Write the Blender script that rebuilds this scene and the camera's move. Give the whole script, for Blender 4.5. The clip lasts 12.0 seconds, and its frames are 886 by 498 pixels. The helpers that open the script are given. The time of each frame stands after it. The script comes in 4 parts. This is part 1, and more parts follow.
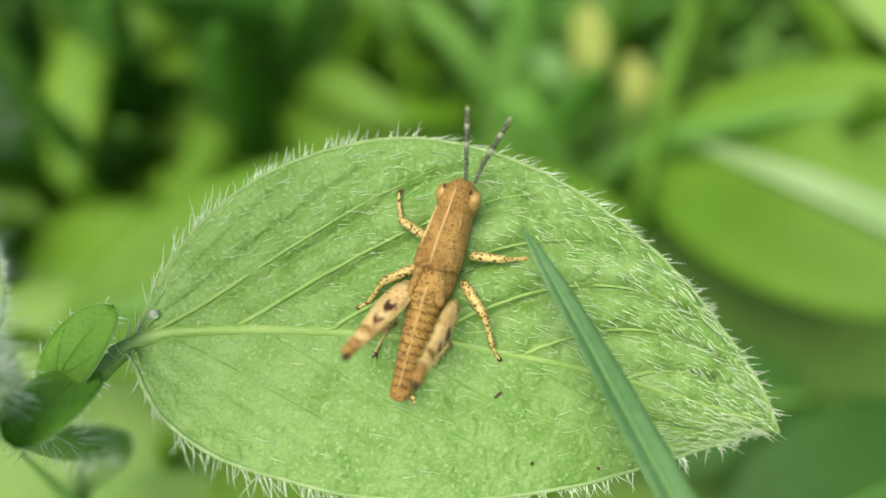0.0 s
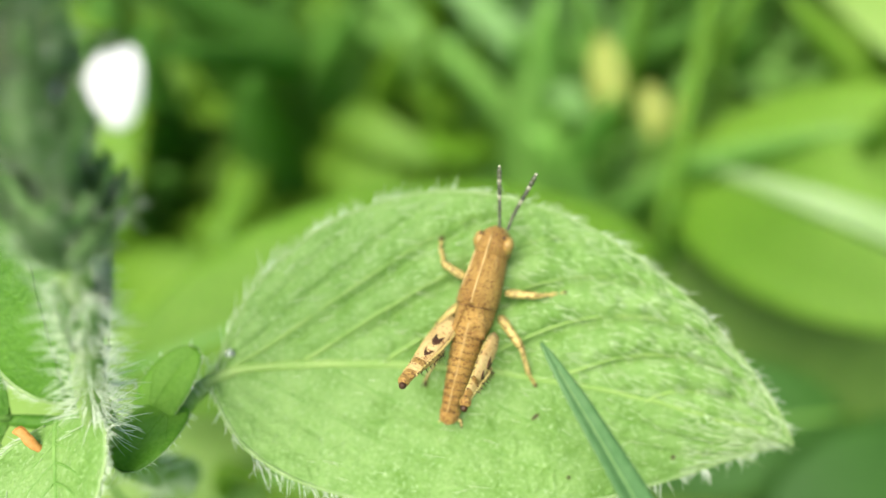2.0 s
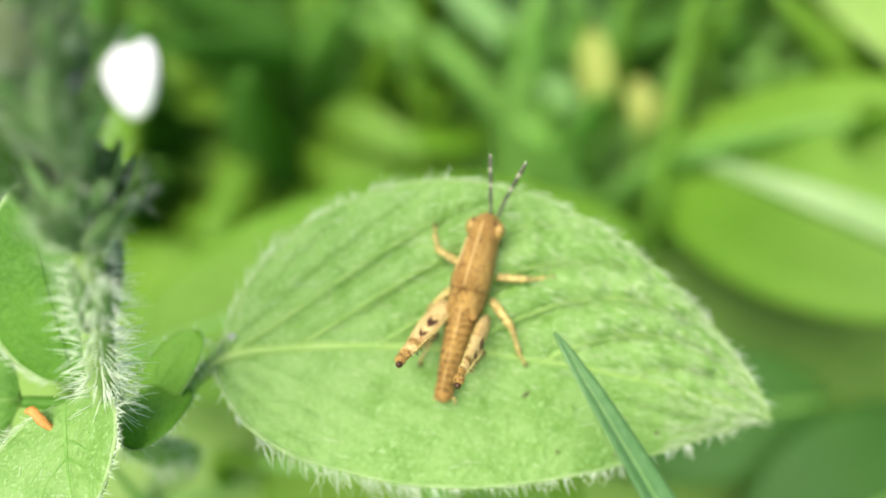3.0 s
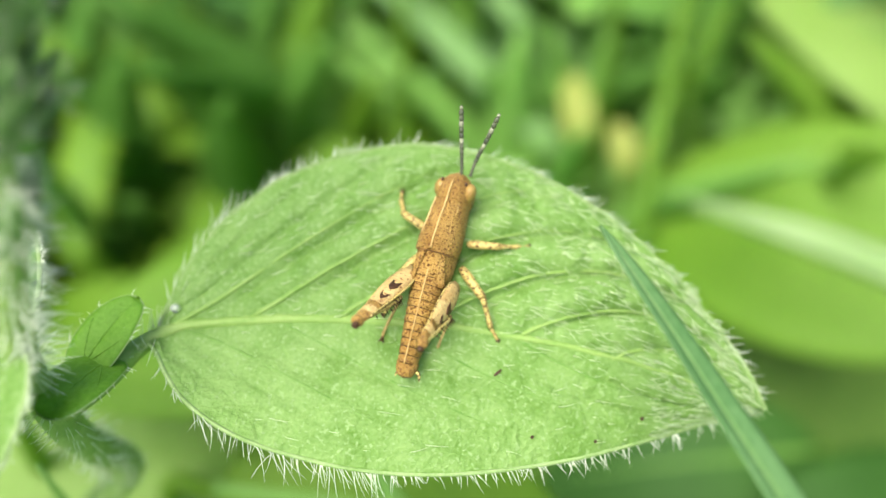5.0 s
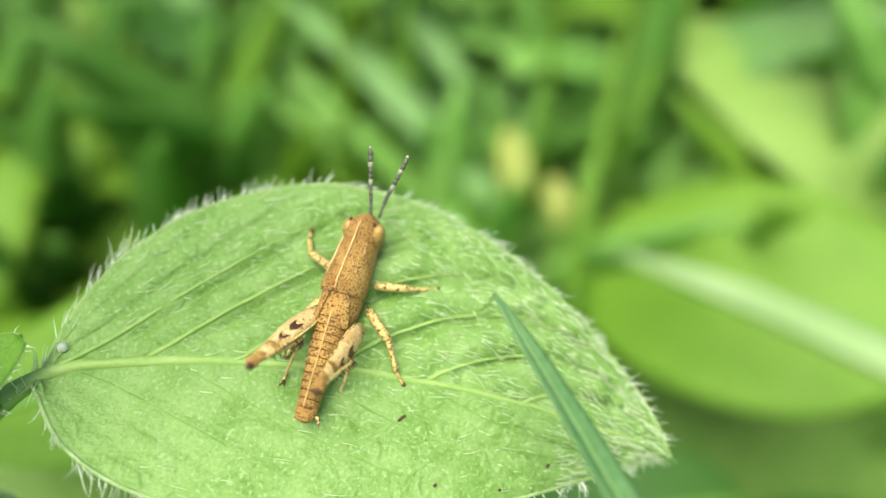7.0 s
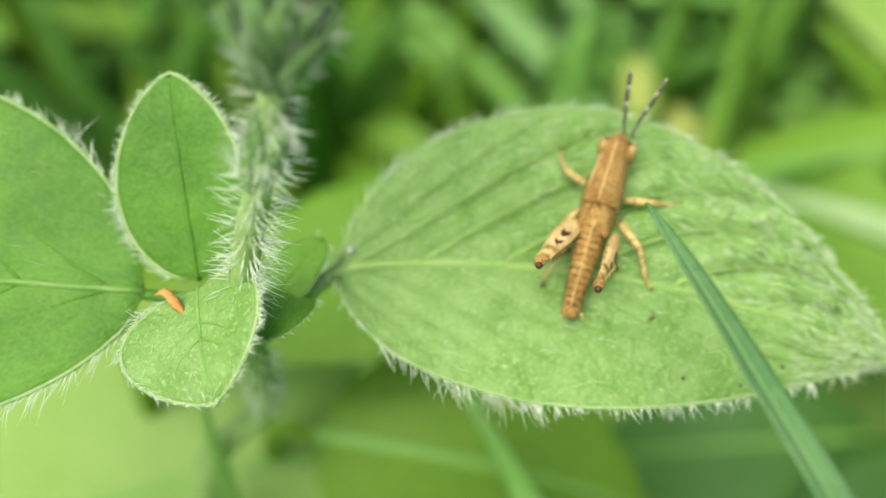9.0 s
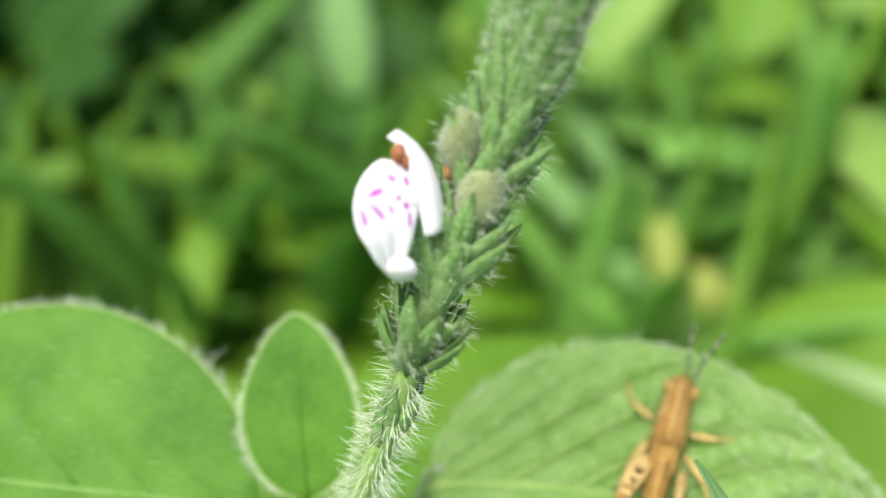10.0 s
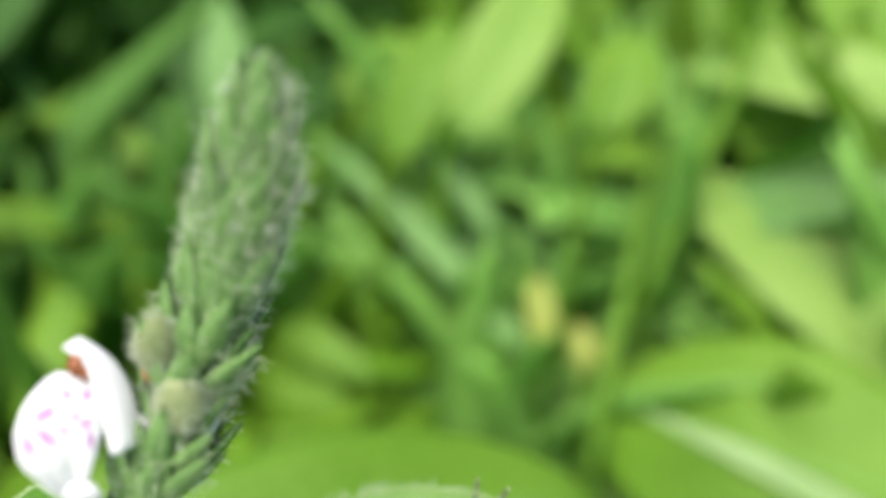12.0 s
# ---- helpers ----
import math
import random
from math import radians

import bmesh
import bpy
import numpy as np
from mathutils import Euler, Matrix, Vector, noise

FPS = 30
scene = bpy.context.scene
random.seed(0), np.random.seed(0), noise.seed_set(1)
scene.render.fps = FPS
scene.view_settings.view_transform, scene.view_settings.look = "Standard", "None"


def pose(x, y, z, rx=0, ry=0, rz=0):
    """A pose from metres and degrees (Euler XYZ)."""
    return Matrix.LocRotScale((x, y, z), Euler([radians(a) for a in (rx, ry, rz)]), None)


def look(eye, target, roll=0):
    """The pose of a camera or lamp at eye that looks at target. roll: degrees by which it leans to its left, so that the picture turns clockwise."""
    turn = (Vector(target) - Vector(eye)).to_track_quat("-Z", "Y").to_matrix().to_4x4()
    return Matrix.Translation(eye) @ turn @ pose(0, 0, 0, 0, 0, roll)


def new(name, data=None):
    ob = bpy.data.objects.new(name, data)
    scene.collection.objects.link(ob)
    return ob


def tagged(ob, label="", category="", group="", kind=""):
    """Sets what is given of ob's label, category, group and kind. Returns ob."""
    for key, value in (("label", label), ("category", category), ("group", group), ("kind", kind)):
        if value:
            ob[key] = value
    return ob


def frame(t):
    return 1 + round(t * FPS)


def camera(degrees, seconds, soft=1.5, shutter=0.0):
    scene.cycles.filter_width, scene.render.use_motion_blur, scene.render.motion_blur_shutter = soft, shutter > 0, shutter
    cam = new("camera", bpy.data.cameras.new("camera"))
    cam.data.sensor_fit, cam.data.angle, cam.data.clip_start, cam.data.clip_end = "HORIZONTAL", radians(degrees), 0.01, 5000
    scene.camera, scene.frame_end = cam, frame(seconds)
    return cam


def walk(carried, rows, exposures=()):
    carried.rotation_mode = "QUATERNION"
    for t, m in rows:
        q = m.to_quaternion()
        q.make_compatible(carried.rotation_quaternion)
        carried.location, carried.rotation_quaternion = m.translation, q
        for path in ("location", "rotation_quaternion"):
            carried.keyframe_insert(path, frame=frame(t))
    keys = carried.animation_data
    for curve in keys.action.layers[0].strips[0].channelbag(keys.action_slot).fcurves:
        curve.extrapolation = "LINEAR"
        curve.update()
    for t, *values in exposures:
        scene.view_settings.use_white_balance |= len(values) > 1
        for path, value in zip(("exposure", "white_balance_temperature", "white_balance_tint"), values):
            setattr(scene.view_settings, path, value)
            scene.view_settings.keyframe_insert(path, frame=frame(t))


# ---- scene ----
MM = 0.001
# ---------------- camera ----------------
# seconds, eye in millimetres, turn in degrees
PATH = [
    (0.0, 15.66, -19.95, 27.24, 42.05, 1.36, 1.94),
    (0.5, 15.14, -20.37, 27.57, 42.30, 1.87, 2.04),
    (1.0, 16.54, -20.97, 29.06, 43.93, 2.14, 1.25),
    (1.5, 15.45, -22.18, 29.59, 44.33, 4.37, 1.75),
    (2.0, 15.16, -22.58, 31.09, 44.45, 4.24, 1.97),
    (2.5, 15.73, -23.20, 30.06, 44.66, 4.47, 1.97),
    (3.0, 15.12, -24.04, 31.88, 43.95, 3.89, 1.27),
    (3.2, 15.99, -24.35, 32.87, 44.96, 6.59, 4.39),
    (4.8, 15.39, -25.47, 25.10, 50.65, 1.48, 0.30),
    (5.0, 15.72, -25.48, 25.84, 49.20, 2.28, 0.93),
    (5.5, 16.78, -25.76, 25.65, 52.01, -0.26, -0.12),
    (6.0, 17.04, -25.03, 24.73, 53.78, -0.18, -0.92),
    (6.5, 17.26, -25.25, 25.32, 53.76, -1.01, -1.64),
    (7.0, 17.61, -25.47, 25.24, 53.39, -1.60, -1.94),
    (7.2, 18.25, -26.38, 23.91, 51.63, -0.83, -0.99),
    (8.8, 8.75, -29.56, 26.69, 47.66, 1.11, 2.83),
    (9.0, 8.12, -29.40, 26.76, 48.01, 1.95, 3.75),
    (9.5, 6.03, -28.34, 28.24, 54.52, 1.90, 4.49),
    (10.0, 3.75, -29.71, 35.93, 57.63, 0.99, 5.84),
    (10.5, 4.67, -28.46, 39.87, 58.72, 0.38, 4.68),
    (11.0, 5.75, -29.03, 41.15, 59.47, -0.67, 3.31),
    (11.5, 10.29, -25.60, 42.73, 60.26, -0.86, 0.96),
    (12.0, 11.78, -23.80, 41.01, 60.48, -2.37, -0.56),
]
cam = camera(66.0, 12.0, soft=1.5)
cam.data.dof.use_dof = True
cam.data.dof.focus_distance = 0.0334
cam.data.dof.aperture_fstop = 15.0
walk(cam, [(t, pose(x * MM, y * MM, z * MM, rx, ry, rz)) for t, x, y, z, rx, ry, rz in PATH], [(0, 0.38), (1.0, 0.36), (1.5, 0.62), (2.5, 0.74), (7.2, 0.78), (8.8, 0.56), (9.5, 0.5), (10.5, 0.6), (11.5, 0.62), (12, 0.54)])

# ---------------- light ----------------
SUN_X, SUN_Y, SUN_Z = -0.22, -0.36, 0.86
world = bpy.data.worlds.new("sky")
scene.world = world
world.use_nodes = True
wn = world.node_tree.nodes
sky = wn.new("ShaderNodeTexSky")
sky.sky_type = "NISHITA"
sky.sun_disc = False
sky.sun_elevation, sky.sun_rotation = math.asin(SUN_Z / math.hypot(SUN_X, SUN_Y, SUN_Z)), math.atan2(SUN_X, SUN_Y)
sky.air_density, sky.dust_density = 1.0, 3.0
wn["Background"].inputs[1].default_value = 0.15
world.node_tree.links.new(sky.outputs[0], wn["Background"].inputs[0])
sun = new("sun", bpy.data.lights.new("sun", "SUN"))
sun.data.energy, sun.data.angle, sun.data.color = 3.8, radians(50), (1.0, 0.95, 0.84)
sun.matrix_world = look((SUN_X, SUN_Y, SUN_Z), (0, 0, 0))


# ---------------- materials ----------------
def surface(name, c1, c2, coarse=160.0, fine=2600.0, rough=0.5, bump=0.3, through_light=0.0, speck=None, speck_at=0.6, random_shade=0.0, sheen=0.0, spec=0.3, net=0.0):
    """Two colours mixed by coarse and fine grain, with relief; leaves let light through."""
    m = bpy.data.materials.new(name)
    m.use_nodes = True
    nt = m.node_tree
    n, link = nt.nodes, nt.links.new
    bs = n["Principled BSDF"]
    tc = n.new("ShaderNodeTexCoord")
    n1, n2 = n.new("ShaderNodeTexNoise"), n.new("ShaderNodeTexNoise")
    n1.inputs["Scale"].default_value, n1.inputs["Detail"].default_value = coarse, 4
    n2.inputs["Scale"].default_value, n2.inputs["Detail"].default_value = fine, 3
    link(tc.outputs["Object"], n1.inputs["Vector"])
    link(tc.outputs["Object"], n2.inputs["Vector"])
    add = n.new("ShaderNodeMath")
    add.operation = "MULTIPLY_ADD"
    link(n2.outputs[0], add.inputs[0])
    add.inputs[1].default_value = 0.6
    link(n1.outputs[0], add.inputs[2])
    ramp = n.new("ShaderNodeValToRGB")
    ramp.color_ramp.elements[0].position, ramp.color_ramp.elements[1].position = 0.55, 1.05
    ramp.color_ramp.elements[0].color, ramp.color_ramp.elements[1].color = (*c1, 1), (*c2, 1)
    link(add.outputs[0], ramp.inputs[0])
    colour = ramp.outputs[0]
    if speck:
        vor = n.new("ShaderNodeTexNoise")
        vor.inputs["Scale"].default_value, vor.inputs["Detail"].default_value = fine * 0.8, 1
        link(tc.outputs["Object"], vor.inputs["Vector"])
        r2 = n.new("ShaderNodeValToRGB")
        r2.color_ramp.elements[0].position, r2.color_ramp.elements[1].position = speck_at, speck_at + 0.06
        link(vor.outputs[0], r2.inputs[0])
        mx = n.new("ShaderNodeMix")
        mx.data_type = "RGBA"
        link(r2.outputs[0], mx.inputs["Factor"])
        link(colour, mx.inputs["A"])
        mx.inputs["B"].default_value = (*speck, 1)
        colour = mx.outputs["Result"]
    if random_shade:
        oi = n.new("ShaderNodeObjectInfo")
        geo = n.new("ShaderNodeNewGeometry")
        sm = n.new("ShaderNodeMath")
        link(oi.outputs["Random"], sm.inputs[0])
        link(geo.outputs["Random Per Island"], sm.inputs[1])
        mr = n.new("ShaderNodeMapRange")
        mr.inputs["From Max"].default_value = 2.0
        mr.inputs["To Min"].default_value, mr.inputs["To Max"].default_value = 1 - random_shade, 1 + random_shade
        link(sm.outputs[0], mr.inputs["Value"])
        hs = n.new("ShaderNodeHueSaturation")
        link(mr.outputs[0], hs.inputs["Value"])
        link(colour, hs.inputs["Color"])
        colour = hs.outputs[0]
    link(colour, bs.inputs["Base Color"])
    bs.inputs["Roughness"].default_value = rough
    bs.inputs["Specular IOR Level"].default_value = spec
    bs.inputs["Sheen Weight"].default_value = sheen
    bp = n.new("ShaderNodeBump")
    bp.inputs["Strength"].default_value, bp.inputs["Distance"].default_value = bump, 0.0002
    link(n2.outputs[0], bp.inputs["Height"])
    link(bp.outputs[0], bs.inputs["Normal"])
    if net:
        # fine net of veinlets: sunken lines between small raised cells
        cell = n.new("ShaderNodeTexVoronoi")
        cell.feature = "DISTANCE_TO_EDGE"
        cell.inputs["Scale"].default_value = net
        warp = n.new("ShaderNodeVectorMath")
        warp.operation = "MULTIPLY_ADD"
        link(n1.outputs["Color"], warp.inputs[0])
        warp.inputs[1].default_value = (0.0016, 0.0016, 0.0016)
        link(tc.outputs["Object"], warp.inputs[2])
        link(warp.outputs[0], cell.inputs["Vector"])
        dome = n.new("ShaderNodeMapRange")
        dome.interpolation_type = "SMOOTHSTEP"
        dome.inputs["From Max"].default_value = 0.35
        link(cell.outputs["Distance"], dome.inputs["Value"])
        b2 = n.new("ShaderNodeBump")
        b2.inputs["Strength"].default_value, b2.inputs["Distance"].default_value = 0.42, 0.00016
        link(dome.outputs[0], b2.inputs["Height"])
        link(b2.outputs[0], bp.inputs["Normal"])
    if through_light:
        tr = n.new("ShaderNodeBsdfTranslucent")
        link(colour, tr.inputs["Color"])
        mix = n.new("ShaderNodeMixShader")
        mix.inputs[0].default_value = through_light
        link(bs.outputs[0], mix.inputs[1])
        link(tr.outputs[0], mix.inputs[2])
        link(mix.outputs[0], n["Material Output"].inputs["Surface"])
    return m


M_LEAF = surface("leaf_green", (0.145, 0.305, 0.042), (0.265, 0.44, 0.118), 420, 5200, 0.48, 0.5, 0.36, sheen=0.05, spec=0.35, net=900, speck=(0.29, 0.46, 0.15), speck_at=0.6)
# young leaf colour; on the broad western leaf it carries shade
M_LEAF_DARK = surface("young_leaf_and_shade_green", (0.074, 0.22, 0.014), (0.15, 0.35, 0.036), 260, 4200, 0.5, 0.5, 0.45)
M_YOUNG = surface("axil_leaf_green", (0.13, 0.33, 0.02), (0.22, 0.45, 0.05), 260, 4200, 0.5, 0.4, 0.45)
M_RIM = surface("leaf_margin_green", (0.22, 0.38, 0.1), (0.38, 0.52, 0.22), 900, 5000, 0.6, 0.3, 0.3)
M_VEIN = surface("vein_green", (0.22, 0.4, 0.075), (0.34, 0.5, 0.14), 300, 3000, 0.5, 0.2, 0.3)
M_VEIN_LOW = surface("fine_vein_green", (0.13, 0.3, 0.04), (0.22, 0.4, 0.09), 500, 4000, 0.5, 0.2, 0.3)
M_HAIR = surface("plant_hair", (0.76, 0.87, 0.62), (0.9, 0.95, 0.8), 200, 3000, 0.35, 0.0, 0.3)
M_HAIR_GREEN = surface("leaf_face_hair", (0.5, 0.66, 0.33), (0.68, 0.8, 0.5), 200, 3000, 0.4, 0.0, 0.3)
M_STEM = surface("stem_green", (0.2, 0.36, 0.075), (0.36, 0.51, 0.17), 900, 4500, 0.5, 0.3, 0.2)
M_BRACT = surface("bract_green", (0.1, 0.225, 0.045), (0.26, 0.41, 0.15), 700, 4000, 0.6, 0.4, 0.25, random_shade=0.3, sheen=0.12)
M_PETAL = surface("white_petal", (0.84, 0.82, 0.86), (0.9, 0.89, 0.9), 300, 3000, 0.5, 0.15, 0.3)
M_MARK = surface("magenta_mark", (0.42, 0.05, 0.4), (0.55, 0.12, 0.52), 900, 6000, 0.5, 0.1)
M_ANTHER = surface("brown_anther", (0.2, 0.06, 0.025), (0.34, 0.13, 0.06), 1500, 6000, 0.5, 0.3)
M_BUD = surface("fuzzy_bud", (0.14, 0.19, 0.06), (0.29, 0.33, 0.16), 500, 4000, 0.7, 0.5, 0.15, sheen=0.4)
M_SHRIVEL = surface("shrivelled_orange", (0.42, 0.16, 0.03), (0.54, 0.28, 0.07), 900, 5000, 0.6, 0.4)
M_GH = surface("tan_chitin", (0.25, 0.13, 0.026), (0.48, 0.295, 0.078), 600, 10500, 0.42, 0.9, speck=(0.165, 0.072, 0.018), speck_at=0.565)
M_GH_STRIPE = surface("pale_stripe_chitin", (0.42, 0.26, 0.08), (0.56, 0.38, 0.14), 900, 6000, 0.45, 0.4)
M_GH_BROWN = surface("brown_chitin", (0.1, 0.045, 0.014), (0.26, 0.13, 0.04), 900, 9000, 0.45, 0.7)
M_GH_PALE = surface("straw_chitin", (0.42, 0.25, 0.08), (0.64, 0.48, 0.2), 700, 6000, 0.45, 0.5, speck=(0.2, 0.09, 0.03), speck_at=0.63)
M_GH_LEG = surface("speckled_leg_chitin", (0.42, 0.31, 0.08), (0.6, 0.48, 0.17), 900, 9500, 0.45, 0.3, speck=(0.09, 0.042, 0.015), speck_at=0.545)
M_GH_DARK = surface("dark_brown_chitin", (0.03, 0.014, 0.006), (0.09, 0.04, 0.014), 1200, 5000, 0.4, 0.3)
M_EYE = surface("amber_eye", (0.26, 0.15, 0.04), (0.42, 0.28, 0.08), 1500, 5000, 0.25, 0.1)
M_ANT = surface("grey_antenna", (0.035, 0.045, 0.025), (0.11, 0.12, 0.07), 1800, 6000, 0.5, 0.2)
M_ANT_PALE = surface("pale_antenna_band", (0.2, 0.21, 0.13), (0.32, 0.33, 0.22), 1800, 6000, 0.5, 0.2)
M_BLADE = surface("grass_blade_green", (0.065, 0.165, 0.045), (0.115, 0.235, 0.078), 220, 2500, 0.45, 0.3, 0.2)
M_BLADE_RIB = surface("grass_rib_green", (0.13, 0.27, 0.07), (0.19, 0.33, 0.11), 120, 2500, 0.45, 0.3, 0.2)
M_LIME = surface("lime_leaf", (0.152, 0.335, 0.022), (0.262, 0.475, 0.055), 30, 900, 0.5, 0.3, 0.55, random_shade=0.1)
M_MID = surface("mid_green_leaf", (0.118, 0.28, 0.016), (0.216, 0.405, 0.036), 30, 900, 0.5, 0.3, 0.5, random_shade=0.2)
M_PALE = surface("pale_grass", (0.193, 0.44, 0.07), (0.304, 0.56, 0.13), 30, 900, 0.5, 0.3, 0.45, random_shade=0.15)
M_GRASS = surface("grass", (0.138, 0.36, 0.025), (0.267, 0.52, 0.06), 25, 800, 0.5, 0.3, 0.58, random_shade=0.25)
# shade of the west side, put into the grass colour
M_SHADE = surface("shade_toned_grass", (0.078, 0.22, 0.025), (0.138, 0.33, 0.05), 25, 800, 0.55, 0.3, 0.5, random_shade=0.15)
M_BAND = surface("pale_grass_blade", (0.3, 0.46, 0.17), (0.42, 0.57, 0.27), 30, 900, 0.45, 0.3, 0.35)
M_GREY = surface("grey_green_leaf", (0.156, 0.35, 0.08), (0.248, 0.45, 0.15), 30, 900, 0.5, 0.3, 0.45, random_shade=0.12)
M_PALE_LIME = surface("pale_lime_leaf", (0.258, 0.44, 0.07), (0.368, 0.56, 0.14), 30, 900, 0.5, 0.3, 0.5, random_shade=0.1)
# deeper shade, put into the colour of far and low foliage
M_DEEP_SHADE = surface("deep_shade_toned_grass", (0.033, 0.12, 0.012), (0.066, 0.19, 0.026), 25, 800, 0.55, 0.3, 0.5, random_shade=0.15)
M_YELLOW = surface("withered_yellow", (0.27, 0.33, 0.05), (0.36, 0.41, 0.09), 60, 1500, 0.5, 0.2, 0.3)
M_SOIL = surface("mossy_soil", (0.07, 0.15, 0.022), (0.15, 0.27, 0.05), 12, 300, 0.9, 0.6)
M_DEBRIS = surface("dark_speck", (0.03, 0.02, 0.01), (0.09, 0.05, 0.02), 2000, 6000, 0.7, 0.4)
M_WATER = bpy.data.materials.new("water")
M_WATER.use_nodes = True
M_WATER.node_tree.nodes["Principled BSDF"].inputs["Roughness"].default_value = 0.03
M_WATER.node_tree.nodes["Principled BSDF"].inputs["Transmission Weight"].default_value = 0.7
M_WATER.node_tree.nodes["Principled BSDF"].inputs["Base Color"].default_value = (0.85, 0.88, 0.84, 1)
M_WATER.node_tree.nodes["Principled BSDF"].inputs["IOR"].default_value = 1.33


# ---------------- shape helpers, all in millimetres ----------------
def shape(verts, faces, mat, smooth=True):
    me = bpy.data.meshes.new("shape")
    me.from_pydata((np.asarray(verts, float) * MM).tolist(), [], faces)
    me.materials.append(mat)
    if smooth:
        me.polygons.foreach_set("use_smooth", [True] * len(me.polygons))
    me.update()
    return me


def part(name, data, parent=None, label="", at=None):
    ob = new(name, data)
    if parent:
        ob.parent = parent
    if at is not None:
        ob.matrix_basis = at
    if label:
        ob["label"] = label
    return ob


def thing(name, label, category, at=None, group="", kind=""):
    ob = new(name)
    ob.empty_display_size = 0.005
    if at is not None:
        ob.matrix_basis = at
    return tagged(ob, label, category, group, kind)


def V(*a):
    return np.array(a, float)


def unit(a):
    a = np.asarray(a, float)
    return a / max(np.linalg.norm(a), 1e-12)


def spline(points, n):
    """n points on a smooth curve through the given ones."""
    p = np.asarray(points, float)
    if len(p) == 2:
        return p[0] + (p[1] - p[0]) * np.linspace(0, 1, n)[:, None]
    e = np.vstack([2 * p[0] - p[1], p, 2 * p[-1] - p[-2]])
    out = []
    for u in np.linspace(0, len(p) - 1 - 1e-9, n):
        i = int(u)
        t = u - i
        a, b, c, d = e[i], e[i + 1], e[i + 2], e[i + 3]
        out.append(0.5 * (2 * b + (c - a) * t + (2 * a - 5 * b + 4 * c - d) * t * t + (3 * b - a - 3 * c + d) * t ** 3))
    return np.array(out)


def tube(points, radii, sides=8, flat=1.0, up=(0, 0, 1)):
    """A closed tube along points; flat squeezes it along its own up."""
    p = np.asarray(points, float)
    r = np.broadcast_to(np.asarray(radii, float), (len(p),))
    t = np.gradient(p, axis=0)
    vs, fs = [], []
    for i in range(len(p)):
        d = unit(t[i])
        side = np.cross(d, up)
        side = unit(side) if np.linalg.norm(side) > 1e-4 else V(1, 0, 0)
        w = np.cross(side, d)
        for k in range(sides):
            a = 2 * math.pi * k / sides
            vs.append(p[i] + side * math.cos(a) * r[i] + w * math.sin(a) * r[i] * flat)
    for i in range(len(p) - 1):
        for k in range(sides):
            a, b = i * sides + k, i * sides + (k + 1) % sides
            fs.append((a, b, b + sides, a + sides))
    fs.append(tuple(range(sides))[::-1])
    fs.append(tuple((len(p) - 1) * sides + k for k in range(sides)))
    return vs, fs


def sheet(surf, ns, nq, thick, s_range=(0, 1)):
    """A curved sheet of some thickness from surf(s, q), q from -1 to 1."""
    S = np.linspace(s_range[0], s_range[1], ns)
    Qs = np.linspace(-1, 1, nq)
    P = np.array([[surf(s, q) for q in Qs] for s in S])
    ds, dq = np.gradient(P, axis=0), np.gradient(P, axis=1)
    N = np.cross(ds, dq)
    ln = np.linalg.norm(N, axis=2, keepdims=True)
    N = np.where(ln > 1e-9, N / np.maximum(ln, 1e-12), V(0, 0, 1))
    edge = np.minimum(1, 6 * (1 - np.abs(Qs)) + 0.25)[None, :, None]
    top, bot = P + N * thick / 2 * edge, P - N * thick / 2 * edge
    vs = np.vstack([top.reshape(-1, 3), bot.reshape(-1, 3)])
    fs = []
    o = ns * nq
    for i in range(ns - 1):
        for k in range(nq - 1):
            a = i * nq + k
            fs.append((a, a + nq, a + nq + 1, a + 1))
            fs.append((o + a, o + a + 1, o + a + nq + 1, o + a + nq))
        a = i * nq
        fs.append((a, o + a, o + a + nq, a + nq))
        a = i * nq + nq - 1
        fs.append((a, a + nq, o + a + nq, o + a))
    for k in range(nq - 1):
        fs.append((k, k + 1, o + k + 1, o + k))
        a = (ns - 1) * nq + k
        fs.append((a, o + a, o + a + 1, a + 1))
    return vs, fs


def join(pieces):
    vs, fs, o = [], [], 0
    for v, f in pieces:
        vs.extend(v)
        fs.extend(tuple(i + o for i in g) for g in f)
        o += len(v)
    return vs, fs


def ball(c, r, nu=10, nv=7, turn=None):
    """An ellipsoid with half axes r about c."""
    vs, fs = [], []
    for j in range(1, nv):
        th = math.pi * j / nv
        for i in range(nu):
            a = 2 * math.pi * i / nu
            p = V(math.sin(th) * math.cos(a) * r[0], math.sin(th) * math.sin(a) * r[1], math.cos(th) * r[2])
            vs.append(p)
    vs += [V(0, 0, r[2]), V(0, 0, -r[2])]
    for j in range(nv - 2):
        for i in range(nu):
            a, b = j * nu + i, j * nu + (i + 1) % nu
            fs.append((a, a + nu, b + nu, b))
    n = len(vs)
    for i in range(nu):
        fs.append((n - 2, i, (i + 1) % nu))
        a = (nv - 2) * nu
        fs.append((n - 1, a + (i + 1) % nu, a + i))
    if turn is not None:
        vs = [np.array(turn @ Vector(v)) for v in vs]
    return [np.asarray(v) + np.asarray(c, float) for v in vs], fs


rng = np.random.default_rng(7)


def hair(p, d, length, r=0.028, droop=0.25):
    """One tapered, bent hair."""
    d = unit(d)
    bend = unit(rng.normal(size=3)) * droop + V(0, 0, -droop * 0.4)
    pts = [p + d * length * u + bend * length * u * u for u in (0, 0.35, 0.7, 1.0)]
    return tube(pts, [r, r * 0.8, r * 0.5, r * 0.12], 3)


